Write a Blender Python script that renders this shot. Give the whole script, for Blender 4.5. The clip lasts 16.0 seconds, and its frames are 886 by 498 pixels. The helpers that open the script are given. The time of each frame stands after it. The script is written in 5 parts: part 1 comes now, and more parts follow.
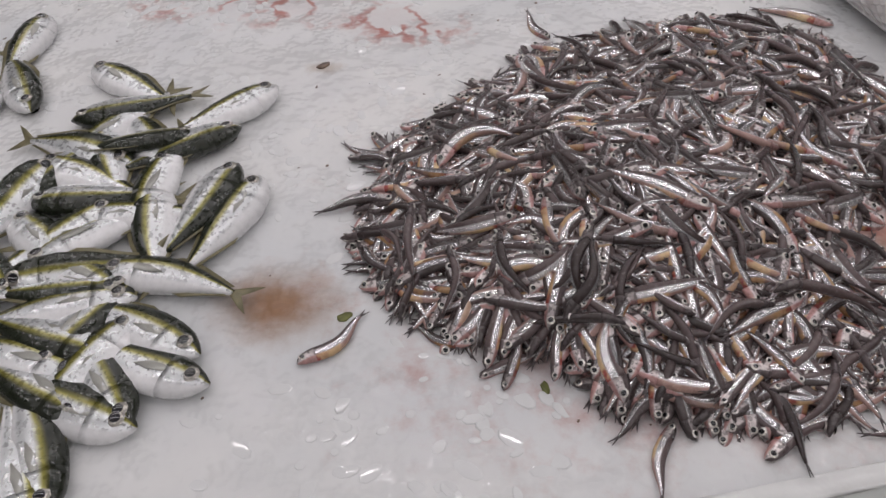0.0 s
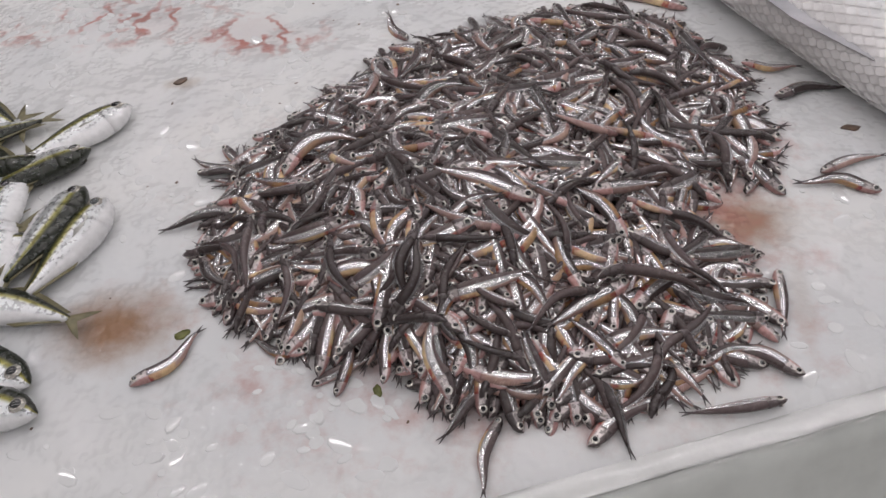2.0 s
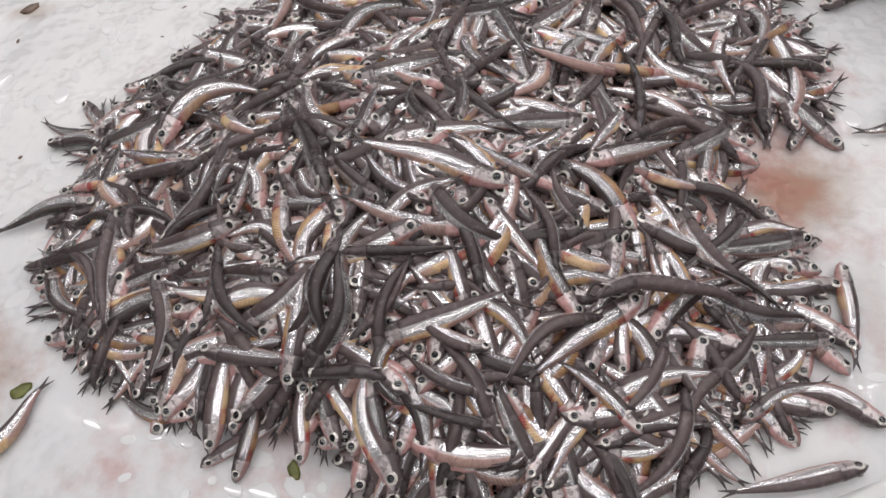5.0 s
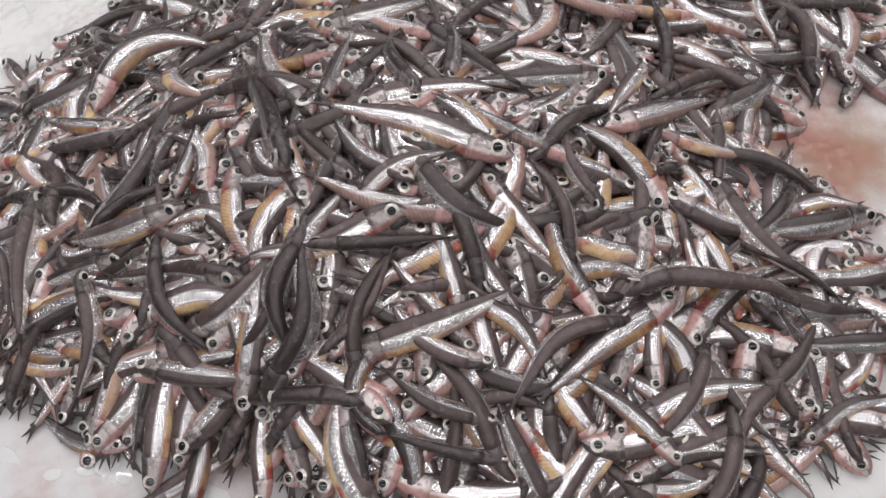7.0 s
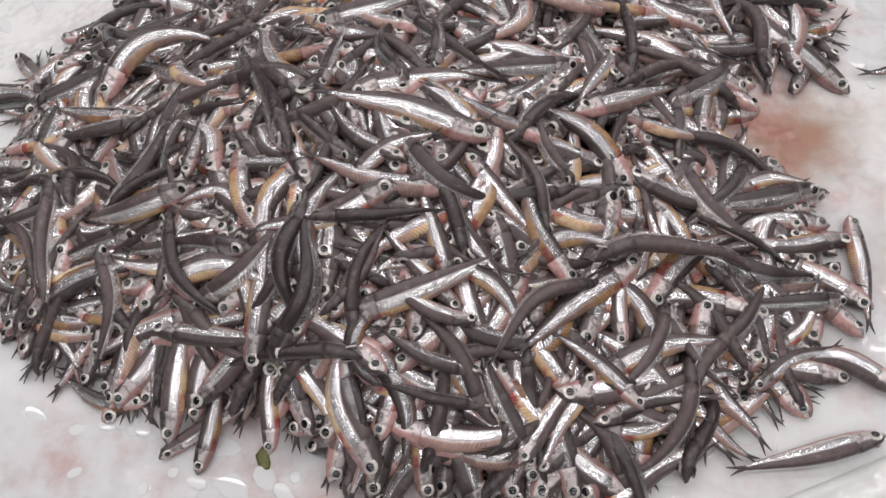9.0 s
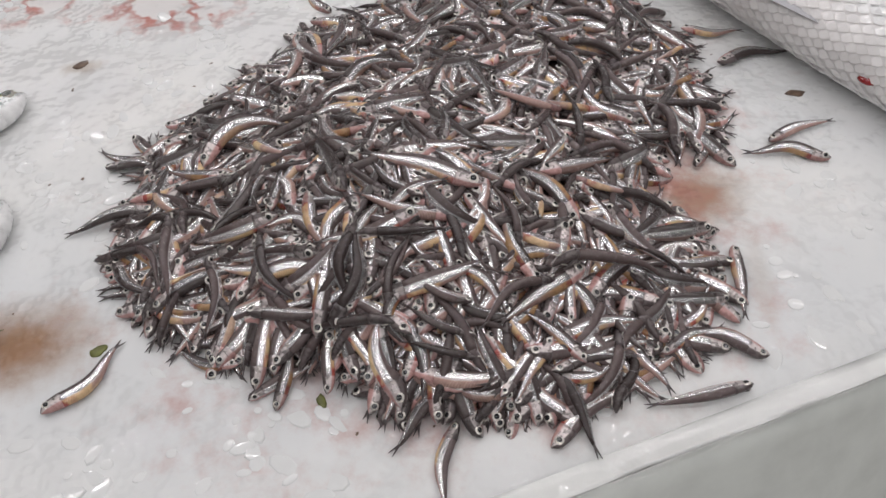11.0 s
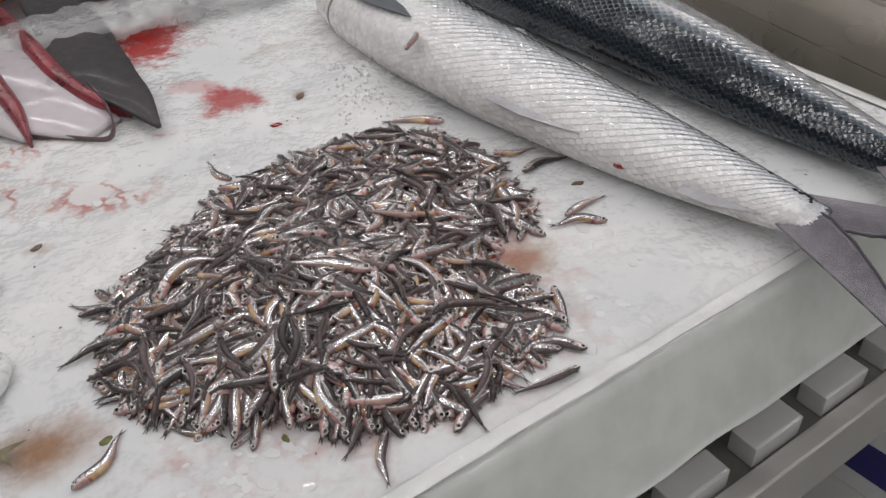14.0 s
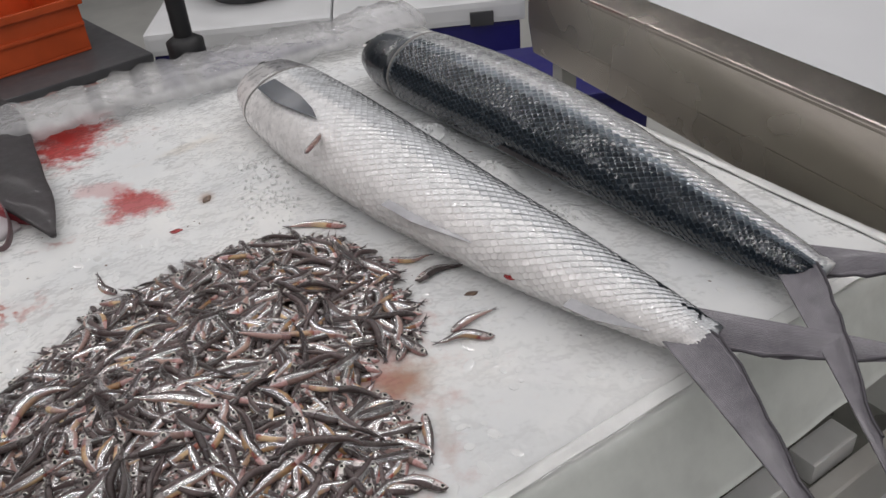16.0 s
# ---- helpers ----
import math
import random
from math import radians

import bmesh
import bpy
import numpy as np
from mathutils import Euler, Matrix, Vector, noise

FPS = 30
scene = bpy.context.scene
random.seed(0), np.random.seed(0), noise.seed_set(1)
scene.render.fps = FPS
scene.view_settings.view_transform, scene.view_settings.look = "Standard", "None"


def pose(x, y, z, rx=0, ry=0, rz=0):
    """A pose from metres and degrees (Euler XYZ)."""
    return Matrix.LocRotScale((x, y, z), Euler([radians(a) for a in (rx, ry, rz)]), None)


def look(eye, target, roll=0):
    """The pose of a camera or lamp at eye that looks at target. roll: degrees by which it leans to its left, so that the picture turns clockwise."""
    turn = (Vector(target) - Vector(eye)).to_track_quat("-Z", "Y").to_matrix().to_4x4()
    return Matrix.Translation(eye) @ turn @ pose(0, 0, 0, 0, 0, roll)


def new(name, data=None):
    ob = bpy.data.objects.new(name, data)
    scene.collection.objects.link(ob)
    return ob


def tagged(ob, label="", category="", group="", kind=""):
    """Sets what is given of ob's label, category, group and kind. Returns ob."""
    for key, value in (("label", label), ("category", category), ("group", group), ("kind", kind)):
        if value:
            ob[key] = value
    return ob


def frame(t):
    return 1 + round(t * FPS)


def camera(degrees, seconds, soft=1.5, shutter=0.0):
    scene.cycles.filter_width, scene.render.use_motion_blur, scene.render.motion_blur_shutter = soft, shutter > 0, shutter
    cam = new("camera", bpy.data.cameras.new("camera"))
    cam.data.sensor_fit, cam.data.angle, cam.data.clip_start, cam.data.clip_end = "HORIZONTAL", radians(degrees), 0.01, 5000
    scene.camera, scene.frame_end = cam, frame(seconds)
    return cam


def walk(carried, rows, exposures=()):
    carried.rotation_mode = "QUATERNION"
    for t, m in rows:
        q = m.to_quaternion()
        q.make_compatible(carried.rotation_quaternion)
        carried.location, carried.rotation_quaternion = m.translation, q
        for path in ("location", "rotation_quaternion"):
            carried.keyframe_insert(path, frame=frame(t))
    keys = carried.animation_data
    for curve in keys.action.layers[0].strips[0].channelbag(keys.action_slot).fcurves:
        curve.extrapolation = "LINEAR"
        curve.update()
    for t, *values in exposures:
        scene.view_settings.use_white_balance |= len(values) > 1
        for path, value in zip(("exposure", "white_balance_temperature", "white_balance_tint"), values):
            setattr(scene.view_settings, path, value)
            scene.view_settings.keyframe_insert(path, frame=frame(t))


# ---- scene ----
cam = camera(57.3, 16.0)
PATH = [
    (0, (0.11, 0.051, 1.54), (-0.047, 1.402, 0.073), -2.9),
    (0.5, (0.152, 0.051, 1.536), (-0.031, 1.4, 0.071), -4.0),
    (1, (0.195, 0.053, 1.538), (-0.011, 1.399, 0.072), -6.0),
    (1.5, (0.214, 0.056, 1.532), (0.073, 1.412, 0.07), -5.2),
    (2, (0.25, 0.06, 1.534), (0.156, 1.416, 0.066), -5.1),
    (2.5, (0.267, 0.088, 1.515), (0.213, 1.452, 0.054), -4.7),
    (3, (0.263, 0.135, 1.492), (0.182, 1.488, 0.021), -5.6),
    (3.5, (0.265, 0.18, 1.468), (0.203, 1.452, -0.074), -5.5),
    (3.7, (0.269, 0.201, 1.46), (0.204, 1.434, -0.114), -5.7),
    (5.8, (0.268, 0.305, 1.38), (0.249, 1.432, -0.273), -5.5),
    (6, (0.263, 0.313, 1.371), (0.248, 1.428, -0.289), -5.3),
    (6.5, (0.267, 0.339, 1.353), (0.262, 1.408, -0.338), -5.1),
    (7, (0.268, 0.354, 1.339), (0.244, 1.405, -0.362), -6.2),
    (7.5, (0.266, 0.361, 1.334), (0.227, 1.4, -0.374), -7.1),
    (8, (0.264, 0.357, 1.34), (0.258, 1.378, -0.38), -5.9),
    (8.2, (0.264, 0.351, 1.345), (0.267, 1.363, -0.38), -5.6),
    (10.3, (0.259, 0.206, 1.451), (0.292, 1.394, -0.157), -3.9),
    (10.5, (0.253, 0.182, 1.467), (0.29, 1.397, -0.121), -3.7),
    (11, (0.236, 0.115, 1.504), (0.315, 1.408, -0.02), -2.3),
    (11.5, (0.237, 0.077, 1.533), (0.373, 1.414, 0.052), -1.2),
    (12, (0.23, 0.058, 1.549), (0.413, 1.438, 0.113), -0.3),
    (12.5, (0.198, 0.015, 1.579), (0.404, 1.429, 0.179), 0.1),
    (13, (0.138, -0.075, 1.612), (0.463, 1.392, 0.292), -0.6),
    (13.5, (0.106, -0.162, 1.635), (0.529, 1.321, 0.362), -0.2),
    (14, (0.165, -0.165, 1.647), (0.61, 1.336, 0.402), -3.5),
    (14.5, (0.25, -0.156, 1.645), (0.72, 1.367, 0.437), -3.8),
    (15, (0.315, -0.131, 1.654), (0.772, 1.411, 0.466), -4.1),
    (15.5, (0.356, -0.128, 1.665), (0.807, 1.439, 0.507), -4.6),
    (16, (0.383, -0.136, 1.669), (0.831, 1.455, 0.542), -4.9),
]
walk(cam, [(t, look(eye, target, roll)) for t, eye, target, roll in PATH],
     exposures=[(0, -0.34, 6500, 14), (2, -0.25, 6500, 13), (3.7, -0.04, 6500, 12), (6, 0.16, 6500, 11), (8.2, 0.16, 6500, 11), (10.5, 0.0, 6500, 10), (16, -0.13, 6500, 9)])


# ---- the camera's path is above; light, materials, structure and things follow ----
ICE_Z = 0.90


# ---------------------------------------------------------------- world and lamps
world = bpy.data.worlds.new("market_hall_air")
scene.world = world
world.use_nodes = True
world.node_tree.nodes["Background"].inputs[0].default_value = (0.9, 0.95, 1.0, 1)
world.node_tree.nodes["Background"].inputs[1].default_value = 0.015
ROW_WATTS = 17.0
ROWS = [-2.6, -1.4, -0.4, 0.6, 1.4, 2.2, 3.0, 3.8, 4.8]
for ry in ROWS:
    ld = bpy.data.lights.new("tube_light", "AREA")
    ld.shape, ld.size, ld.size_y, ld.energy = "RECTANGLE", 6.0, 0.05, ROW_WATTS
    ld.color = (1.0, 0.965, 0.975)
    lo = new("tube_light", ld)
    lo.matrix_world = pose(0.5, ry, 2.74)


# ---------------------------------------------------------------- materials
def material(name):
    m = bpy.data.materials.new(name)
    m.use_nodes = True
    nt = m.node_tree
    return m, nt, nt.nodes["Principled BSDF"]


def node(nt, kind, **values):
    n = nt.nodes.new(kind)
    for key, v in values.items():
        if key == "op":
            n.operation = v
        elif key == "vtype":
            n.vector_type = v
        elif key == "dtype":
            n.data_type = v
        elif key == "blend":
            n.blend_type = v
    return n


def link(nt, a, b):
    nt.links.new(a, b)


def mathn(nt, op, a, b=None, clamp=False):
    n = nt.nodes.new("ShaderNodeMath")
    n.operation, n.use_clamp = op, clamp
    for i, v in enumerate((a, b)):
        if v is None:
            continue
        if isinstance(v, (int, float)):
            n.inputs[i].default_value = v
        else:
            nt.links.new(v, n.inputs[i])
    return n.outputs[0]


def ramp(nt, src, a, b, lo=0.0, hi=1.0):
    n = nt.nodes.new("ShaderNodeMapRange")
    n.interpolation_type = "SMOOTHSTEP"
    nt.links.new(src, n.inputs[0])
    n.inputs[1].default_value, n.inputs[2].default_value = a, b
    n.inputs[3].default_value, n.inputs[4].default_value = lo, hi
    return n.outputs[0]


def mix(nt, fac, a, b):
    n = nt.nodes.new("ShaderNodeMix")
    n.data_type = "RGBA"
    if isinstance(fac, (int, float)):
        n.inputs[0].default_value = fac
    else:
        nt.links.new(fac, n.inputs[0])
    for i, v in ((6, a), (7, b)):
        if isinstance(v, tuple):
            n.inputs[i].default_value = (*v, 1)
        else:
            nt.links.new(v, n.inputs[i])
    return n.outputs[2]


def noise_of(nt, coord, scale, detail=3.0, rough=0.55):
    n = nt.nodes.new("ShaderNodeTexNoise")
    n.inputs["Scale"].default_value, n.inputs["Detail"].default_value = scale, detail
    n.inputs["Roughness"].default_value = rough
    if coord is not None:
        nt.links.new(coord, n.inputs["Vector"])
    return n.outputs[0]


def bump(nt, bsdf, height, strength, distance, below=None, into="Normal"):
    n = nt.nodes.new("ShaderNodeBump")
    n.inputs["Strength"].default_value, n.inputs["Distance"].default_value = strength, distance
    nt.links.new(height, n.inputs["Height"])
    if below is not None:
        nt.links.new(below, n.inputs["Normal"])
    nt.links.new(n.outputs[0], bsdf.inputs[into])
    return n.outputs[0]


def coords(nt, which="Object"):
    return nt.nodes.new("ShaderNodeTexCoord").outputs[which]


def uv_split(nt):
    s = nt.nodes.new("ShaderNodeSeparateXYZ")
    nt.links.new(coords(nt, "UV"), s.inputs[0])
    return s.outputs[0], s.outputs[1]


def simple(name, colour, rough, metal=0.0, vary=0.15, scale=30.0, bumps=0.0, coat=0.0):
    m, nt, b = material(name)
    c = coords(nt)
    n = noise_of(nt, c, scale)
    n2 = noise_of(nt, c, scale * 0.13)
    dark = tuple(v * (1 - vary) for v in colour)
    light = tuple(min(1, v * (1 + vary)) for v in colour)
    f = mathn(nt, "ADD", mathn(nt, "MULTIPLY", n, 0.5), mathn(nt, "MULTIPLY", n2, 0.5))
    link(nt, mix(nt, ramp(nt, f, 0.3, 0.7), dark, light), b.inputs["Base Color"])
    link(nt, ramp(nt, n, 0.3, 0.7, rough * 0.8, min(1, rough * 1.2)), b.inputs["Roughness"])
    b.inputs["Metallic"].default_value = metal
    b.inputs["Coat Weight"].default_value = coat
    b.inputs["Coat Roughness"].default_value = 0.08
    if bumps:
        bump(nt, b, n, 0.5, bumps)
    return m


# stains on the ice: centre, half widths, turn, colour, strength
BLOOD, RUST, PINK = (0.42, 0.02, 0.015), (0.29, 0.150, 0.070), (0.46, 0.20, 0.17)
STAINS = [
    (-0.120, 0.556, 0.085, 0.062, 10, RUST, 0.95), (0.045, 1.72, 0.105, 0.17, -8, BLOOD, 0.97),
    (0.195, 1.345, 0.075, 0.07, 0, BLOOD, 0.9), (0.13, 1.43, 0.08, 0.04, -30, BLOOD, 0.35),
    (0.045, 1.255, 0.06, 0.02, 5, PINK, 0.7), (0.325, 1.305, 0.02, 0.03, 0, RUST, 0.7),
    (0.530, 0.668, 0.080, 0.060, 15, RUST, 0.85), (0.29, 0.70, 0.36, 0.30, 40, PINK, 0.75),
    (0.560, 0.56, 0.016, 0.09, -8, RUST, 0.22),
    (-0.25, 1.14, 0.17, 0.08, -8, PINK, 1.0), (-0.43, 1.12, 0.05, 0.06, 30, PINK, 0.9),
    (-0.06, 1.08, 0.12, 0.06, -12, PINK, 1.0), (-0.25, 1.28, 0.16, 0.07, 20, PINK, 0.9),
    (0.18, 1.66, 0.10, 0.05, 25, PINK, 0.35), (0.30, 1.55, 0.12, 0.03, 20, (0.55, 0.47, 0.36), 0.35),
    (-0.15, 0.97, 0.03, 0.018, 0, (0.35, 0.25, 0.16), 0.5),
]


def ice_material():
    m, nt, b = material("wet_crushed_ice")
    c = coords(nt)
    broad, fine = noise_of(nt, c, 5.0, 4), noise_of(nt, c, 90.0, 4)
    col = mix(nt, ramp(nt, broad, 0.3, 0.75), (0.70, 0.715, 0.72), (0.80, 0.80, 0.785))
    col = mix(nt, ramp(nt, fine, 0.58, 0.78, 0, 0.25), col, (0.60, 0.61, 0.62))
    ragged = mathn(nt, "MULTIPLY", mathn(nt, "SUBTRACT", noise_of(nt, c, 22.0, 5, 0.65), 0.5), 2.1)
    vein = ramp(nt, mathn(nt, "ABSOLUTE", mathn(nt, "SUBTRACT", noise_of(nt, c, 13.0, 3), 0.5)), 0.055, 0.01, 0.12, 1.0)
    for x, y, rx, ry, turn, colour, strength in STAINS:
        mp = nt.nodes.new("ShaderNodeMapping")
        mp.vector_type = "TEXTURE"
        mp.inputs[1].default_value = (x, y, ICE_Z)
        mp.inputs[2].default_value = (0, 0, radians(turn))
        mp.inputs[3].default_value = (rx, ry, 1.0)
        link(nt, c, mp.inputs[0])
        ln = nt.nodes.new("ShaderNodeVectorMath")
        ln.operation = "LENGTH"
        link(nt, mp.outputs[0], ln.inputs[0])
        wob = ragged if colour != RUST else mathn(nt, "MULTIPLY", ragged, 0.4)
        d = mathn(nt, "ADD", ln.outputs["Value"], wob)
        edge = 0.45 if colour == BLOOD else 0.1
        cover = ramp(nt, d, 1.1, edge, 0, strength)
        if colour == PINK and y > 0.8:
            cover = mathn(nt, "MULTIPLY", cover, vein)
        col = mix(nt, cover, col, colour)
    link(nt, col, b.inputs["Base Color"])
    b.inputs["Subsurface Weight"].default_value = 0.0
    b.inputs["Roughness"].default_value = 0.5
    b.inputs["Specular IOR Level"].default_value = 0.15
    b.inputs["IOR"].default_value = 1.33
    # clear film and melt water over the ice: smooth stretches with crinkled patches that catch the lamps
    patch = ramp(nt, noise_of(nt, c, 8.0, 4, 0.7), 0.42, 0.56)
    swell = noise_of(nt, c, 25.0, 2, 0.5)
    h = mathn(nt, "MULTIPLY", swell, mathn(nt, "ADD", mathn(nt, "MULTIPLY", patch, 0.9), 0.05))
    link(nt, ramp(nt, patch, 0.0, 0.6, 0.12, 1.0), b.inputs["Coat Weight"])
    b.inputs["Coat IOR"].default_value = 1.6
    b.inputs["Coat Roughness"].default_value = 0.05
    bump(nt, b, h, 1.0, 0.030, into="Coat Normal")
    bump(nt, b, noise_of(nt, c, 16.0, 3), 0.12, 0.012)
    return m


def fish_skin(name, back, stripe, side, belly, bands, gut=None, soft=0.03, metal=0.65, rough=0.28, grain=60.0, vary=0.35, ribs=False, mottle=1.0):
    """Skin laid along UV: u from snout to tail, v from belly (0) to back (1). bands: where belly, side, stripe and back meet."""
    m, nt, b = material(name)
    u, v = uv_split(nt)
    rnd = nt.nodes.new("ShaderNodeObjectInfo").outputs["Random"]
    isl = nt.nodes.new("ShaderNodeNewGeometry").outputs["Random Per Island"]
    r = mathn(nt, "FRACT", mathn(nt, "ADD", rnd, isl))
    r2 = mathn(nt, "FRACT", mathn(nt, "MULTIPLY", r, 7.31))
    c = coords(nt)
    n = noise_of(nt, c, grain * 4, 3)
    wob = mathn(nt, "ADD", v, mathn(nt, "MULTIPLY", mathn(nt, "SUBTRACT", noise_of(nt, c, grain, 3), 0.5), 0.05 if ribs else 0.12 * mottle))
    b0, b1, b2 = bands
    col = mix(nt, ramp(nt, wob, b0 - 0.08, b0 + 0.06), belly, side)
    if gut:
        # the belly wall has torn or thinned: the gut shows through, redder towards the gills
        ragged = mathn(nt, "MULTIPLY", mathn(nt, "SUBTRACT", noise_of(nt, c, grain * 1.6, 4), 0.5), 0.5)
        g = mathn(nt, "MULTIPLY", ramp(nt, mathn(nt, "ADD", u, ragged), 0.62, 0.42), ramp(nt, wob, b0 + 0.06, b0 - 0.04))
        g = mathn(nt, "MULTIPLY", g, ramp(nt, r2, 0.25, 0.6))
        inner = mix(nt, ramp(nt, mathn(nt, "ADD", u, ragged), 0.34, 0.20), mix(nt, r, gut[0], gut[1]), gut[2])
        col = mix(nt, mathn(nt, "MULTIPLY", g, 0.85), col, inner)
    col = mix(nt, ramp(nt, wob, b1 - soft, b1 + soft), col, stripe)
    isback = ramp(nt, wob, b2 - 0.02 - soft, b2 + 0.02 + soft)
    col = mix(nt, isback, col, back)
    shade = ramp(nt, r, 0.0, 1.0, 1.0 - vary, 1.0 + vary * 0.6)
    mul = nt.nodes.new("ShaderNodeVectorMath")
    mul.operation = "SCALE"
    link(nt, col, mul.inputs[0])
    link(nt, mathn(nt, "MULTIPLY", shade, ramp(nt, n, 0.25, 0.75, 1 - 0.22 * mottle, 1 + 0.15 * mottle)), mul.inputs["Scale"])
    link(nt, mul.outputs[0], b.inputs["Base Color"])
    shiny = mathn(nt, "MULTIPLY", ramp(nt, wob, b0 - 0.05, b0 + 0.08), mathn(nt, "SUBTRACT", 1.0, isback))
    link(nt, mathn(nt, "MULTIPLY", shiny, metal), b.inputs["Metallic"])
    link(nt, ramp(nt, n, 0.3, 0.7, rough * 0.75, rough * 1.4), b.inputs["Roughness"])
    b.inputs["Specular IOR Level"].default_value = 0.3
    b.inputs["Coat Weight"].default_value = 0.7
    b.inputs["Coat Roughness"].default_value = 0.06
    bump(nt, b, noise_of(nt, c, grain * 6, 2), 0.9 if ribs else 0.4, 0.0011 if ribs else 0.0010, into="Coat Normal")
    chev = mathn(nt, "ABSOLUTE", mathn(nt, "SUBTRACT", v, (b1 + b2) / 2))
    wave = mathn(nt, "SINE", mathn(nt, "MULTIPLY", mathn(nt, "ADD", u, mathn(nt, "MULTIPLY", chev, 0.12)), 260.0 if ribs else 0.0))
    wave = mathn(nt, "MULTIPLY", wave, mathn(nt, "SUBTRACT", 1.0, isback))
    bump(nt, b, mathn(nt, "ADD", mathn(nt, "MULTIPLY", n, 0.45 if ribs else mottle), mathn(nt, "MULTIPLY", wave, 0.36)), 0.4, 0.0009)
    return m


M_ICE = ice_material()
M_ANCHOVY = fish_skin("anchovy_skin", (0.080, 0.058, 0.057), (0.84, 0.825, 0.83), (0.76, 0.73, 0.73), (0.31, 0.20, 0.175),
                      (0.26, 0.37, 0.63), gut=((0.50, 0.25, 0.09), (0.60, 0.46, 0.26), (0.30, 0.045, 0.04)), metal=0.82, rough=0.2, ribs=True, vary=0.5, mottle=0.6)
M_HEAD = fish_skin("anchovy_head_skin", (0.08, 0.062, 0.062), (0.46, 0.415, 0.405), (0.56, 0.50, 0.49), (0.42, 0.24, 0.225),
                   (0.28, 0.45, 0.72), metal=0.55, rough=0.28, vary=0.4)
M_IRIS = simple("silver_iris", (0.66, 0.63, 0.58), 0.25, 0.4, 0.2, 200)
M_PUPIL = simple("black_pupil", (0.010, 0.010, 0.012), 0.08, 0.0, 0.1, 100, coat=1.0)
M_FINGREY = simple("translucent_grey_fin", (0.07, 0.056, 0.056), 0.4, 0.0, 0.3, 120)
M_SCAD = fish_skin("scad_skin", (0.014, 0.018, 0.010), (0.33, 0.305, 0.06), (0.70, 0.72, 0.72), (0.82, 0.82, 0.82),
                   (0.24, 0.57, 0.67), soft=0.07, metal=0.6, rough=0.28, grain=40.0, mottle=0.22, vary=0.10)
M_SCADFIN = simple("yellowish_fin", (0.20, 0.18, 0.10), 0.4, 0.0, 0.3, 90)
M_SILVERFIN = simple("clear_silver_fin", (0.46, 0.46, 0.42), 0.35, 0.1, 0.2, 90)
M_SCADIRIS = simple("dark_silver_iris", (0.42, 0.40, 0.36), 0.25, 0.5, 0.3, 200)
M_GILL = simple("gill_line", (0.22, 0.21, 0.20), 0.4, 0.1, 0.3, 120)
M_BIG = fish_skin("big_silver_skin", (0.12, 0.13, 0.14), (0.55, 0.57, 0.59), (0.82, 0.83, 0.83), (0.88, 0.86, 0.85),
                  (0.34, 0.55, 0.80), metal=0.15, rough=0.34, grain=14.0, mottle=0.25, vary=0.0)
M_BIGSCALE = fish_skin("big_silver_scales", (0.20, 0.23, 0.26), (0.78, 0.80, 0.82), (0.90, 0.90, 0.90), (0.90, 0.88, 0.87),
                       (0.25, 0.58, 0.92), metal=0.06, rough=0.27, grain=14.0, mottle=0.25, vary=0.10)
M_DARK = fish_skin("big_blue_black_skin", (0.10, 0.12, 0.14), (0.20, 0.22, 0.24), (0.45, 0.47, 0.48), (0.74, 0.74, 0.73),
                   (0.18, 0.42, 0.54), metal=0.25, rough=0.3, grain=14.0, mottle=0.25, vary=0.0)
M_DARKSCALE = fish_skin("big_blue_black_scales", (0.012, 0.018, 0.026), (0.13, 0.16, 0.19), (0.74, 0.75, 0.76), (0.82, 0.82, 0.81),
                        (0.15, 0.38, 0.50), metal=0.35, rough=0.21, grain=14.0, mottle=0.25, vary=0.25)
M_BIGHEAD = fish_skin("greyish_head_skin", (0.14, 0.14, 0.15), (0.27, 0.27, 0.28), (0.55, 0.54, 0.54), (0.78, 0.74, 0.73),
                      (0.25, 0.52, 0.74), metal=0.1, rough=0.3, grain=14.0, mottle=0.4, vary=0.0)
M_DARKHEAD = fish_skin("blue_black_head_skin", (0.014, 0.018, 0.024), (0.05, 0.06, 0.07), (0.35, 0.36, 0.37), (0.70, 0.70, 0.69),
                       (0.24, 0.42, 0.60), metal=0.1, rough=0.3, grain=14.0, mottle=0.5, vary=0.0)


def rayed_fin(name, dark, light):
    """Fin skin with fine rays along UV's v."""
    m, nt, bs = material(name)
    u, v = uv_split(nt)
    c = coords(nt)
    n = noise_of(nt, c, 40.0, 4)
    w = mathn(nt, "SINE", mathn(nt, "ADD", mathn(nt, "MULTIPLY", u, 210.0), mathn(nt, "MULTIPLY", n, 12.0)))
    f = mathn(nt, "ADD", mathn(nt, "MULTIPLY", w, 0.28), mathn(nt, "ADD", mathn(nt, "MULTIPLY", n, 0.5), mathn(nt, "MULTIPLY", u, -0.35)))
    link(nt, mix(nt, ramp(nt, f, -0.2, 0.5), dark, light), bs.inputs["Base Color"])
    bs.inputs["Roughness"].default_value = 0.38
    bs.inputs["Coat Weight"].default_value = 0.3
    bs.inputs["Coat Roughness"].default_value = 0.15
    bump(nt, bs, w, 0.3, 0.0008)
    return m


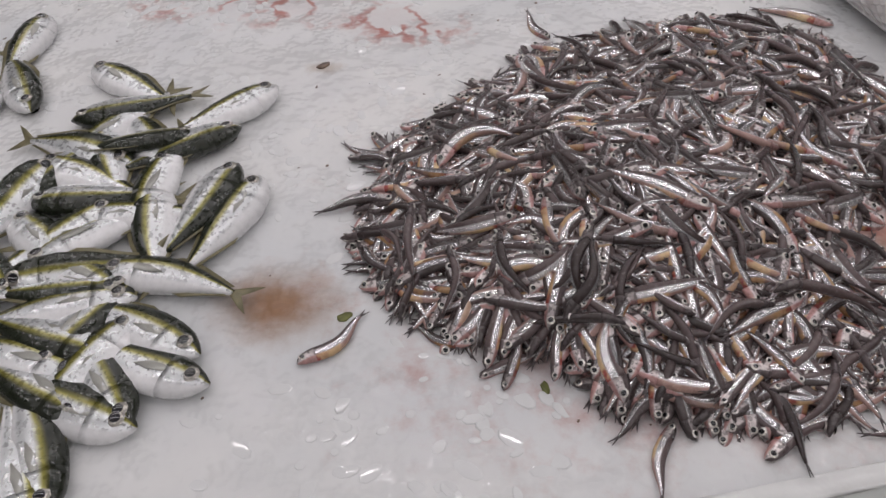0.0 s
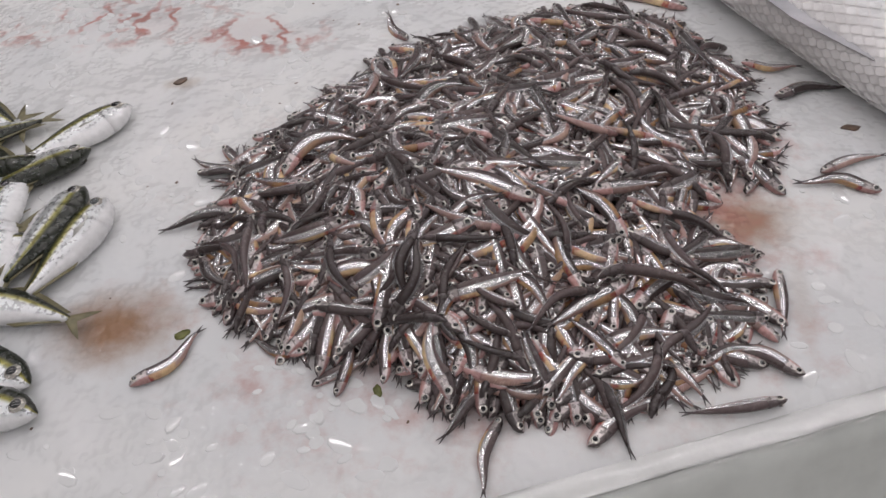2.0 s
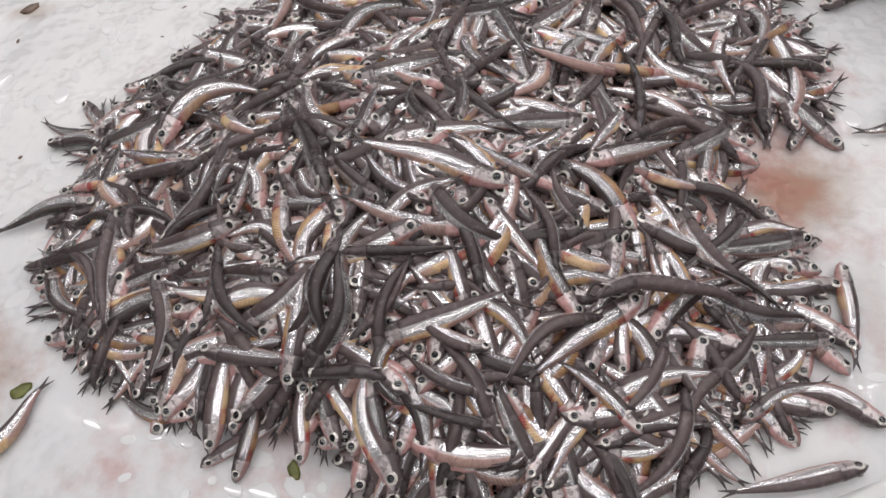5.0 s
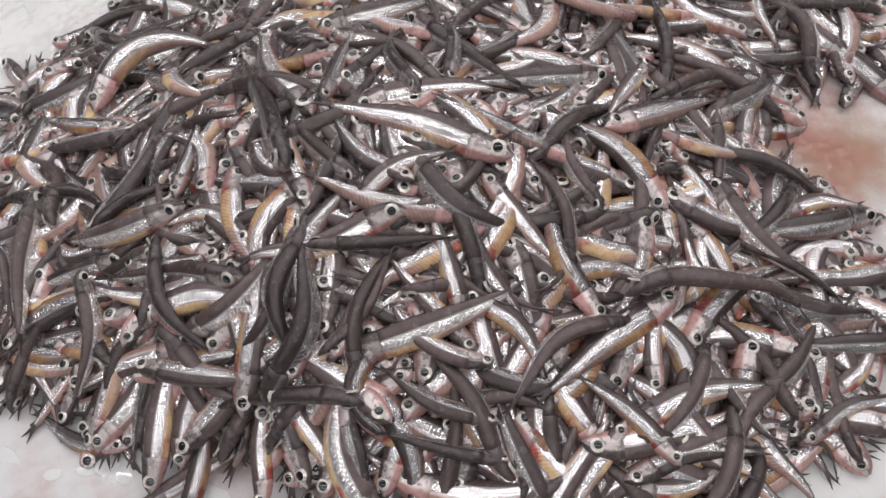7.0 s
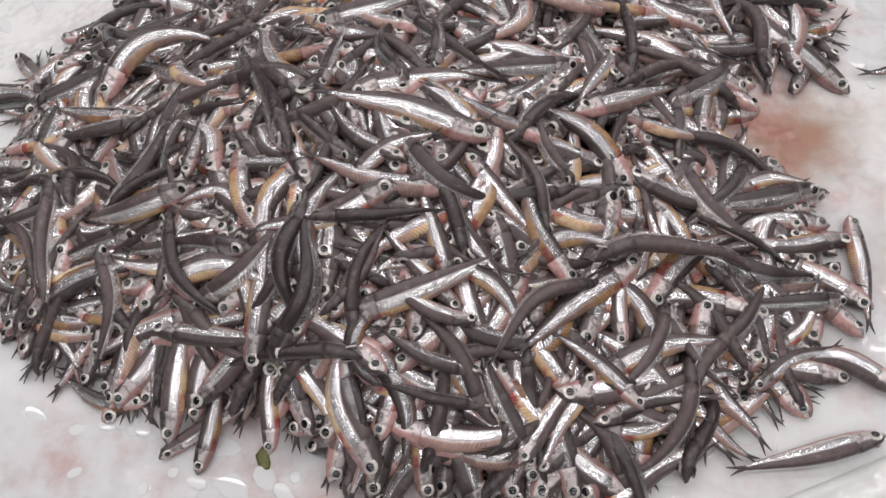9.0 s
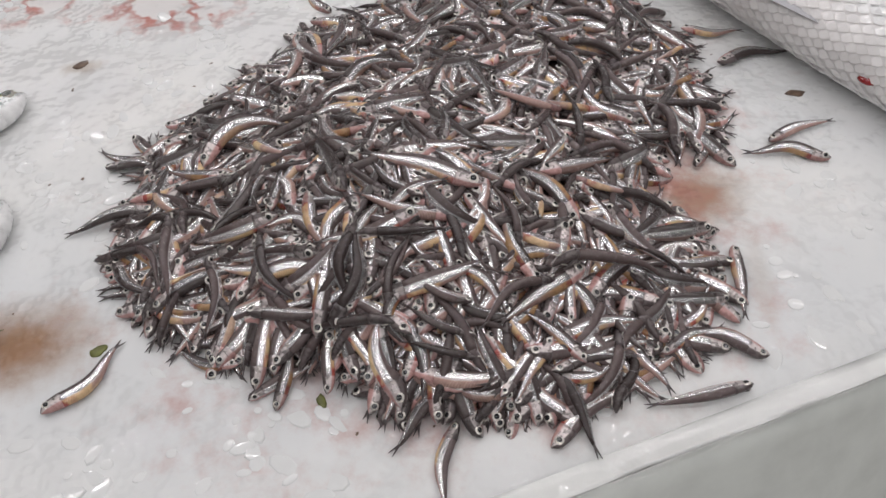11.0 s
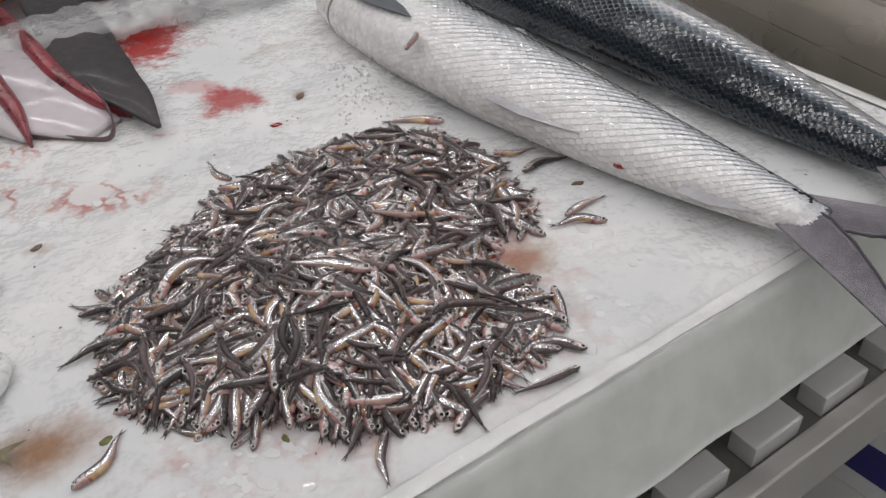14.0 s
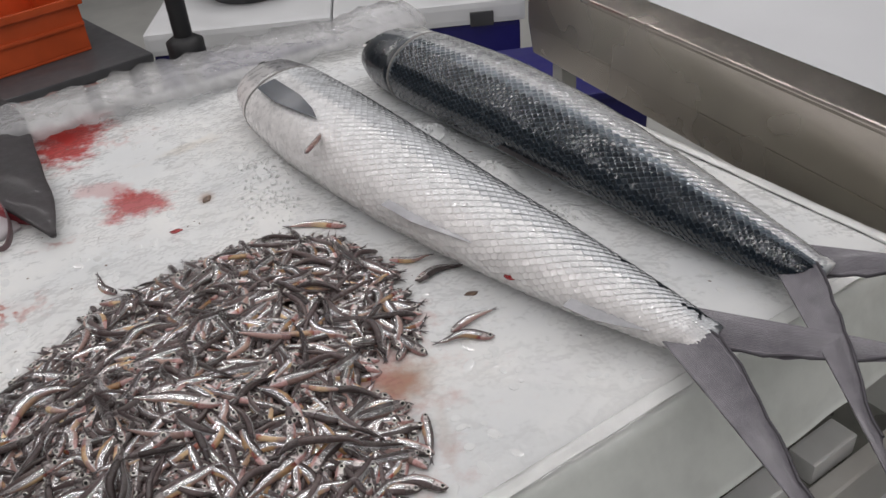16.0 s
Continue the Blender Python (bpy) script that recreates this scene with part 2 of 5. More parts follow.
M_RAYS = rayed_fin("rayed_grey_violet_fin", (0.075, 0.068, 0.082), (0.28, 0.265, 0.29))
M_TAILDARK = simple("dark_fin_edge", (0.06, 0.055, 0.065), 0.5, 0.0, 0.3, 40)
M_FLESH = simple("raw_red_flesh", (0.21, 0.032, 0.040), 0.32, 0.0, 0.55, 60, 0.003, 0.4)
M_EDGE = simple("brown_skin_edge", (0.13, 0.085, 0.09), 0.5, 0.0, 0.3, 60)
M_WHITEBELLY = simple("white_belly_skin", (0.52, 0.48, 0.50), 0.32, 0.0, 0.16, 24, 0.0025, 0.6)
M_PALEFIN = simple("pale_folded_fin", (0.40, 0.40, 0.42), 0.4, 0.0, 0.25, 40, 0.001, 0.3)
M_DARKFIN = simple("dark_grey_fin_skin", (0.024, 0.020, 0.022), 0.55, 0.0, 0.5, 40, 0.0025, 0.12)
M_STEEL = simple("brushed_steel", (0.55, 0.50, 0.45), 0.26, 1.0, 0.04, 3)
M_BRACKET = simple("bright_steel", (0.84, 0.84, 0.83), 0.38, 0.35, 0.08, 10)
M_STEELDARK = simple("dull_steel", (0.56, 0.55, 0.52), 0.40, 0.35, 0.12, 10)
M_CHANNEL = simple("dark_wet_channel", (0.22, 0.22, 0.20), 0.3, 0.4, 0.3, 12)
M_PECT = simple("dark_blue_grey_fin", (0.085, 0.095, 0.11), 0.38, 0.0, 0.3, 40, 0.001, 0.3)
M_WHITETOP = simple("white_counter_top", (0.72, 0.73, 0.75), 0.35, 0.0, 0.05, 3)
M_ORANGE = simple("orange_plastic", (0.56, 0.085, 0.02), 0.4, 0.0, 0.15, 8)
M_BLUE = simple("dark_blue_plastic", (0.022, 0.020, 0.16), 0.4, 0.0, 0.15, 8)
M_WHITE = simple("white_plastic", (0.76, 0.77, 0.78), 0.4, 0.0, 0.06, 6)
M_BLACK = simple("black_rubber", (0.02, 0.02, 0.022), 0.5, 0.0, 0.3, 20)
M_CHARCOAL = simple("charcoal_plastic", (0.07, 0.07, 0.075), 0.55, 0.0, 0.2, 15)
M_LUMP = simple("wet_melting_ice", (0.75, 0.76, 0.755), 0.5, 0.0, 0.05, 40)
M_LUMP.node_tree.nodes["Principled BSDF"].inputs["Coat Weight"].default_value = 1.0
M_LUMP.node_tree.nodes["Principled BSDF"].inputs["Coat Roughness"].default_value = 0.03
M_FLOOR = simple("wet_cream_floor_tile", (0.60, 0.60, 0.57), 0.35, 0.0, 0.15, 5, 0.001)
M_WALL = simple("grey_wall_paint", (0.50, 0.50, 0.49), 0.7, 0.0, 0.06, 3)
M_CEILING = simple("dark_ceiling_paint", (0.10, 0.10, 0.10), 0.8, 0.0, 0.1, 2)
# near-black on purpose: stands in for deep shade between the heaped anchovies
M_GAPSHADE = simple("dark_gap_shade", (0.020, 0.014, 0.014), 0.4, 0.0, 0.4, 90, 0.002, 0.3)
M_LEAF = simple("green_leaf_scrap", (0.15, 0.16, 0.045), 0.4, 0.0, 0.4, 120)
M_BIT = simple("dark_fish_scrap", (0.14, 0.09, 0.06), 0.4, 0.0, 0.5, 150, 0.0, 0.5)
M_REDBIT = simple("red_fish_scrap", (0.30, 0.012, 0.015), 0.25, 0.0, 0.4, 150, 0.0, 0.6)


def film_material(name, colour, alpha, crinkle):
    m, nt, b = material(name)
    c = coords(nt)
    n = noise_of(nt, c, 16.0, 4)
    link(nt, mix(nt, ramp(nt, n, 0.3, 0.7), tuple(v * 0.88 for v in colour), colour), b.inputs["Base Color"])
    b.inputs["Roughness"].default_value = 0.16
    b.inputs["Alpha"].default_value = alpha
    v = nt.nodes.new("ShaderNodeTexVoronoi")
    v.inputs["Scale"].default_value = 34.0
    link(nt, c, v.inputs["Vector"])
    b.inputs["Coat Weight"].default_value = 1.0
    b.inputs["Coat Roughness"].default_value = 0.04
    bump(nt, b, mathn(nt, "ADD", n, mathn(nt, "MULTIPLY", v.outputs["Distance"], 0.6)), crinkle, 0.02, into="Coat Normal")
    bump(nt, b, n, crinkle * 0.4, 0.02)
    return m


M_SKIRT = film_material("milky_plastic_sheet", (0.78, 0.81, 0.77), 1.0, 0.10)
M_HEM = film_material("bright_plastic_fold", (0.76, 0.77, 0.75), 1.0, 0.3)
M_FILM = film_material("clear_crumpled_film", (0.78, 0.78, 0.79), 0.40, 1.0)


# ---------------------------------------------------------------- mesh helpers
def mesh_of(name, verts, faces, mats, uvs=None, fmat=None, smooth=True):
    me = bpy.data.meshes.new(name)
    me.from_pydata([tuple(map(float, v)) for v in verts], [], [tuple(map(int, f)) for f in faces])
    for m in mats:
        me.materials.append(m)
    if uvs is not None:
        layer = me.uv_layers.new(name="UVMap")
        idx = np.empty(len(me.loops), dtype=np.int32)
        me.loops.foreach_get("vertex_index", idx)
        layer.data.foreach_set("uv", np.asarray(uvs, dtype=np.float32)[idx].ravel())
    if fmat is not None:
        me.polygons.foreach_set("material_index", np.asarray(fmat, dtype=np.int32))
    if smooth:
        me.polygons.foreach_set("use_smooth", np.ones(len(me.polygons), dtype=bool))
    me.update()
    return me


def child(name, me, parent, label=""):
    ob = new(name, me)
    ob.parent = parent
    if label:
        tagged(ob, label)
    return ob


def part(name, bm, mat, parent, label="", smooth=False):
    """Links a bmesh as one mesh under a thing or a part."""
    me = bpy.data.meshes.new(name)
    bmesh.ops.recalc_face_normals(bm, faces=bm.faces)
    bm.to_mesh(me)
    bm.free()
    me.materials.append(mat)
    if smooth:
        me.polygons.foreach_set("use_smooth", np.ones(len(me.polygons), dtype=bool))
    ob = new(name, me)
    if parent is not None:
        ob.parent = parent
    if label:
        tagged(ob, label)
    return ob


def box(x0, y0, z0, x1, y1, z1, bevel=0.004, m=None):
    bm = bmesh.new()
    bmesh.ops.create_cube(bm, size=1.0)
    bmesh.ops.scale(bm, vec=(x1 - x0, y1 - y0, z1 - z0), verts=bm.verts)
    bmesh.ops.translate(bm, vec=((x0 + x1) / 2, (y0 + y1) / 2, (z0 + z1) / 2), verts=bm.verts)
    if bevel:
        bmesh.ops.bevel(bm, geom=bm.edges[:], offset=bevel, segments=2, affect="EDGES", profile=0.7)
    if m is not None:
        bm.transform(m)
    return bm


def rings(spine, up, side, hu, hd, th, segs, u=None, closed=True):
    """A tube of rings along a spine; v in UV runs from belly to back."""
    n = len(spine)
    a = np.arange(segs) / segs * 2 * np.pi
    verts, uvs, faces = [], [], []
    if u is None:
        u = np.linspace(0, 1, n)
    for i in range(n):
        for t in a:
            s, c = math.sin(t), math.cos(t)
            verts.append(spine[i] + up[i] * (s * (hu[i] if s > 0 else hd[i])) + side[i] * (math.copysign(abs(c) ** 0.85, c) * th[i]))
            uvs.append((u[i], 0.5 + 0.5 * s))
    for i in range(n - 1):
        for j in range(segs):
            k = (j + 1) % segs
            faces.append((i * segs + j, i * segs + k, (i + 1) * segs + k, (i + 1) * segs + j))
    if closed:
        faces.append(tuple(range(segs - 1, -1, -1)))
        faces.append(tuple(range((n - 1) * segs, n * segs)))
    return np.array(verts), faces, np.array(uvs)


def eye_geo(centre, radius, outward, bulge=0.35):
    """A low dome: iris ring and pupil."""
    verts, faces, fm = [], [], []
    o = np.array(outward, float)
    ax = np.array((1.0, 0, 0))
    ay = np.cross(o, ax)
    for rr, lift in ((1.0, 0.0), (0.60, bulge * 0.7), (0.46, bulge * 0.8)):
        for k in range(10):
            t = k / 10 * 2 * np.pi
            verts.append(centre + radius * (rr * (math.cos(t) * ax + math.sin(t) * ay) + lift * o))
    verts.append(centre + radius * bulge * 1.0 * o)
    for r0 in (0, 10):
        for k in range(10):
            q = (k + 1) % 10
            faces.append((r0 + k, r0 + q, r0 + 10 + q, r0 + 10 + k))
            fm.append(0 if r0 == 0 else 1)
    for k in range(10):
        faces.append((20 + k, 20 + (k + 1) % 10, 30))
        fm.append(1)
    return np.array(verts), faces, fm


def fan(base0, base1, tips, thick, axis):
    """A thin fin between a base line and its outer points, with a real thickness."""
    pts = [base0, *tips, base1]
    n = len(pts)
    o = np.array(axis, float) * thick / 2
    verts = [np.array(p) + o for p in pts] + [np.array(p) - o for p in pts]
    mid = (np.array(base0) + np.array(base1)) / 2
    verts += [mid + o, mid - o]
    faces = []
    for i in range(n - 1):
        faces.append((2 * n, i, i + 1))
        faces.append((2 * n + 1, n + i + 1, n + i))
        faces.append((i, n + i, n + i + 1, i + 1))
    return np.array(verts), faces


# ---------------------------------------------------------------- small fish, built once per bend
def bent_spine(length, c_bend, s_bend, count, start, stop, sideways=False):
    """Points and directions along a spine that bends in the plane of the body's height, or sideways."""
    s = np.linspace(0, 1, 81)
    turn = c_bend * (s - 0.5) + s_bend * np.sin(2 * np.pi * s)
    d = np.stack([np.cos(turn), np.sin(turn), 0 * s], 1)
    p = np.concatenate([[[0, 0, 0]], np.cumsum((d[1:] + d[:-1]) / 2, 0) * length / 80])
    p -= (p[0] + p[-1]) / 2
    q = np.linspace(start, stop, count)
    pts = np.stack([np.interp(q, s, p[:, k]) for k in range(3)], 1)
    ang = np.interp(q, s, turn)
    up = np.stack([-np.sin(ang), np.cos(ang), 0 * ang], 1)
    if sideways:
        return pts[:, [0, 2, 1]], np.tile([0, 1.0, 0], (count, 1)), up[:, [0, 2, 1]], q
    return pts, up, np.tile([0, 0, 1.0], (count, 1)), q


def profile(q, table):
    t = np.array(table)
    return np.interp(q, t[:, 0], t[:, 1])


class SmallFish:
    """The geometry of one bend of a small fish; its parts as (name, verts, faces, uvs, fmat, materials)."""

    def __init__(self, length, c_bend, s_bend, kind, fat=1.0, sideways=False):
        self.sideways = sideways
        self.length = length
        L = length
        if kind == "anchovy":
            hu_t = [(0, 0.010), (0.015, 0.028), (0.05, 0.050), (0.10, 0.064), (0.2, 0.074), (0.4, 0.078), (0.6, 0.064), (0.8, 0.040), (0.93, 0.020), (1, 0.02)]
            hd_t = [(0, 0.008), (0.015, 0.024), (0.05, 0.046), (0.10, 0.064), (0.2, 0.080), (0.4, 0.088), (0.6, 0.070), (0.8, 0.038), (0.93, 0.019), (1, 0.02)]
            th_t = [(0, 0.008), (0.015, 0.017), (0.05, 0.030), (0.12, 0.042), (0.3, 0.050), (0.5, 0.046), (0.8, 0.026), (0.93, 0.014), (1, 0.004)]
            gill, peduncle, segs = 0.21, 0.94, 12
            mats = (M_ANCHOVY, M_HEAD, M_IRIS, M_FINGREY)
            eye_at, eye_r = 0.080, 0.043
        else:
            hu_t = [(0, 0.016), (0.02, 0.040), (0.06, 0.072), (0.12, 0.106), (0.2, 0.126), (0.35, 0.138), (0.55, 0.116), (0.75, 0.058), (0.9, 0.020), (1, 0.022)]
            hd_t = [(0, 0.014), (0.02, 0.036), (0.06, 0.072), (0.12, 0.112), (0.2, 0.138), (0.35, 0.154), (0.55, 0.126), (0.75, 0.058), (0.9, 0.019), (1, 0.022)]
            th_t = [(0, 0.006), (0.05, 0.038), (0.15, 0.066), (0.3, 0.075), (0.5, 0.066), (0.75, 0.034), (0.9, 0.014), (1, 0.008)]
            gill, peduncle, segs = 0.24, 0.90, 16
            mats = (M_SCAD, M_SCAD, M_SCADIRIS, M_SCADFIN)
            eye_at, eye_r = 0.105, 0.052
        self.th = 0.043 * L * fat if kind == "anchovy" else 0.072 * L
        self.hh = 0.082 * L * fat if kind == "anchovy" else 0.156 * L
        self.c_bend, self.s_bend = c_bend, s_bend
        self.parts = []

        def tube(a, b, n):
            p, up, side, q = bent_spine(L, c_bend, s_bend, n, a, b, sideways)
            f = fat * L
            return rings(p, up, side, profile(q, hu_t) * f, profile(q, hd_t) * f, profile(q, th_t) * f, segs, q)

        v, f, uv = tube(gill - 0.01, peduncle, 12)
        self.parts.append(("body", v, f, uv, None, (mats[0],)))
        v, f, uv = tube(0.0, gill + 0.012, 7)
        swell = 1.0 + (0.02 if kind == "anchovy" else 0.004) * np.clip((uv[:, 0] - gill * 0.6) / (gill * 0.4), 0, 1)
        mid = v.mean(0)
        v = mid + (v - mid) * np.stack([np.ones_like(swell), swell, swell], 1)
        self.parts.append(("head", v, f, uv, None, (mats[1],)))
        p, up, side, q = bent_spine(L, c_bend, s_bend, 1, eye_at, eye_at, sideways)
        zs = float(profile(np.array([eye_at]), th_t)[0]) * L * fat
        for sgn in (1, -1):
            centre = p[0] + up[0] * 0.012 * L + side[0] * (sgn * zs * 0.99)
            ev, ef, efm = eye_geo(centre, eye_r * L, side[0] * sgn)
            if sgn < 0:
                ef = [tuple(reversed(x)) for x in ef]
            self.parts.append(("eye", ev, ef, np.zeros((len(ev), 2)), efm, (mats[2], M_PUPIL)))
        p, up, side, q = bent_spine(L, c_bend, s_bend, 3, peduncle - 0.01, 1.0, sideways)
        d = (p[2] - p[0]) / np.linalg.norm(p[2] - p[0])
        w, reach = (0.034, 0.13) if kind == "anchovy" else (0.115, 0.17)
        nb = 0.014 if kind == "anchovy" else 0.022
        b0, b1 = p[0] + up[0] * nb * L, p[0] - up[0] * nb * L
        tips = [p[0] + d * reach * L * 0.6 + up[0] * w * L * 0.75, p[0] + d * reach * L + up[0] * w * L, p[0] + d * reach * L * 0.72 + up[0] * w * L * 0.5,
                p[0] + d * reach * L * 0.42, p[0] + d * reach * L * 0.72 - up[0] * w * L * 0.5, p[0] + d * reach * L - up[0] * w * L,
                p[0] + d * reach * L * 0.6 - up[0] * w * L * 0.75]
        fv, ff = fan(b0, b1, tips, 0.0006, (0, 0, 1))
        self.parts.append(("tail_fin", fv, ff, np.zeros((len(fv), 2)), None, (mats[3],)))
        if kind != "anchovy":
            for name, s0, s1, sign, high in (("dorsal_fin", 0.36, 0.86, 1, 0.045), ("anal_fin", 0.52, 0.86, -1, 0.035)):
                p, up, side, q = bent_spine(L, c_bend, s_bend, 6, s0, s1, sideways)
                h = profile(q, hu_t if sign > 0 else hd_t) * L * 0.97
                base = [p[i] + up[i] * sign * h[i] for i in range(6)]
                tips = [base[i] + up[i] * sign * high * L * (1.0 - 0.13 * i) + np.array((0.02 * L, 0, 0)) for i in range(1, 6)]
                fv, ff = fan(base[0], base[5], tips, 0.0008, (0, 0, 1))
                self.parts.append((name, fv, ff, np.zeros((len(fv), 2)), None, (mats[3],)))
            for sgn in (1, -1):
                p, up, side, q = bent_spine(L, c_bend, s_bend, 2, gill + 0.005, gill + 0.2, sideways)
                o = np.array((0, 0, sgn * (self.th * 1.02 + 0.0006)))
                b = p[0] + o
                tips = [b + (p[1] - p[0]) * 0.5 + up[0] * 0.01 * L, p[1] + o * 0.99 - up[0] * 0.035 * L, b + (p[1] - p[0]) * 0.5 - up[0] * 0.045 * L]
                fv, ff = fan(b + up[0] * 0.012 * L, b - up[0] * 0.028 * L, tips, 0.0008, (0, 0, 1))
                self.parts.append(("pectoral_fin", fv, ff, np.zeros((len(fv), 2)), None, (M_SILVERFIN,)))
        self.meshes = None

    def place(self, name, m, label, category, group):
        """One fish as a thing of its own, with its parts."""
        if self.meshes is None:
            self.meshes = [mesh_of(n, v, f, ms, uv, fm) for n, v, f, uv, fm, ms in self.parts]
        root = new(name)
        root.matrix_world = m
        root.empty_display_size = 0.02
        tagged(root, label, category, group)
        for (n, *_), me in zip(self.parts, self.meshes):
            child(n, me, root)
        return root


class Heap:
    """Lays small fish on what already lies there, from a field of heights."""

    def __init__(self, x0, y0, x1, y1, base, cell=0.0025):
        self.x0, self.y0, self.cell = x0, y0, cell
        self.h = np.full((int((y1 - y0) / cell), int((x1 - x0) / cell)), base)

    def cells(self, x, y):
        i = np.clip(((y - self.y0) / self.cell).astype(int), 0, self.h.shape[0] - 1)
        j = np.clip(((x - self.x0) / self.cell).astype(int), 0, self.h.shape[1] - 1)
        return i, j

    def lay(self, fish, x, y, heading, roll, press=0.75, flip=False):
        """The pose of a fish whose snout points along heading; flip lays its back to the left of it, roll lifts the back; the field of heights rises by it."""
        p, up, _, q = bent_spine(fish.length, fish.c_bend, fish.s_bend, 15, 0.03, 0.97, fish.sideways)
        sy = 1 if flip else -1
        a = radians(heading)
        cr = abs(math.cos(radians(roll)))
        half_w = fish.hh * cr + fish.th * (1 - cr)
        half_t = fish.th * cr + fish.hh * (1 - cr)
        wide = np.clip(np.minimum((q + 0.05) / 0.2, (1.05 - q) / 0.6), 0.25, 1)
        lx = np.repeat(-p[:, 0], 3)
        ly = np.repeat(p[:, 1] * sy * cr + p[:, 2] * math.sin(radians(roll)), 3) + np.tile([-0.7, 0, 0.7], 15) * np.repeat(wide, 3) * half_w
        wx, wy = x + lx * math.cos(a) - ly * math.sin(a), y + lx * math.sin(a) + ly * math.cos(a)
        i, j = self.cells(wx, wy)
        H = self.h[i, j]
        slope, level = np.polyfit(lx, H, 1)
        slope = float(np.clip(slope, -0.45, 0.45))
        rest = H - slope * lx
        z = float(np.quantile(rest, press))
        top = z + slope * lx + 2 * half_t * np.repeat(wide, 3) * np.tile([0.7, 1, 0.7], 15) * 0.9
        np.maximum.at(self.h, (i, j), top)
        pitch = math.degrees(math.atan(slope))
        turn = pose(0, 0, 0, 0, 0, heading) @ pose(0, 0, 0, 0, -pitch, 0) @ pose(0, 0, 0, roll + 180 if flip else -roll, 0, 0) @ pose(0, 0, 0, 0, 0, 180)
        return Matrix.Translation((x, y, z + half_t * 0.95)) @ turn


def inside(poly, x, y):
    """Signed distance to a closed outline, positive within."""
    p = np.array(poly)
    q = np.roll(p, -1, 0)
    e, w = q - p, np.array((x, y)) - p
    t = np.clip((w * e).sum(1) / (e * e).sum(1), 0, 1)
    d = np.sqrt(((w - e * t[:, None]) ** 2).sum(1).min())
    c1, c2 = (p[:, 1] > y) != (q[:, 1] > y), None
    xs = e[:, 0] * (y - p[:, 1]) / np.where(e[:, 1] == 0, 1e-9, e[:, 1]) + p[:, 0]
    return d if (c1 & (x < xs)).sum() % 2 else -d


# ---------------------------------------------------------------- the hall
def structure(name, bm, mat, label="", smooth=False):
    ob = part(name, bm, mat, None, smooth=smooth)
    return tagged(ob, label or name.replace("_", " "), kind="structure")


structure("floor", box(-5, -4, -0.1, 6, 7.5, 0.0, 0), M_FLOOR, "cream tiled market floor, wet and worn")
structure("ceiling", box(-5.1, -4.1, 3.0, 6.1, 7.6, 3.1, 0), M_CEILING, "plain dark ceiling over the stall")
structure("wall_north", box(-5, 7.5, 0, 6, 7.6, 3.0, 0), M_WALL, "plain grey wall behind the stalls")
structure("wall_south", box(-5, -4.1, 0, 6, -4.0, 3.0, 0), M_WALL, "plain grey wall")
structure("wall_east", box(6.0, -4.1, 0, 6.1, 7.6, 3.0, 0), M_WALL, "plain grey wall")
structure("wall_west", box(-5.1, -4.1, 0, -5.0, 7.6, 3.0, 0), M_WALL, "plain grey wall")
for ry in ROWS:
    e = new("ceiling_light")
    e.location = (0.5, ry, 2.8)
    tagged(e, "long row of white fluorescent tubes on the ceiling", "ceiling light", "ceiling lights")
    part("housing", box(-3.02, -0.05, -0.03, 3.02, 0.05, 0.2, 0.01), M_WHITE, e)

# ---------------------------------------------------------------- the ice table, in its own axes: u along the front edge, v to the back
CORNER = Vector((1.352, 0.662, 0))
TURN_T = radians(15.5)
U, V = Vector((-math.cos(TURN_T), -math.sin(TURN_T), 0)), Vector((-math.sin(TURN_T), math.cos(TURN_T), 0))
TABLE_U, TABLE_V, SKIRT_Z, ICE_LOW = 2.35, 1.50, 0.735, 0.63


def tb(u, v, z):
    return CORNER + U * u + V * v + Vector((0, 0, z))


def ice_height(x, y):
    """Gentle hollows and swells of the ice, with crushed ice heaped along the big fish."""
    n = noise.noise(Vector((x * 5, y * 5, 0.3))) * 0.0022 + noise.noise(Vector((x * 17, y * 17, 1.3))) * 0.0012
    ridge = 0.0
    for cx, cy, r, h in ((0.47, 1.33, 0.075, 0.022), (0.44, 1.20, 0.05, 0.014), (0.84, 1.12, 0.05, 0.035), (0.78, 1.33, 0.06, 0.04), (0.91, 0.93, 0.05, 0.018), (0.50, 1.50, 0.06, 0.010)):
        d2 = ((x - cx) ** 2 + (y - cy) ** 2) / r**2
        if d2 < 6:
            ridge += h * math.exp(-d2) * (1.0 + 0.5 * noise.noise(Vector((x * 60, y * 60, 4))))
    return n + ridge


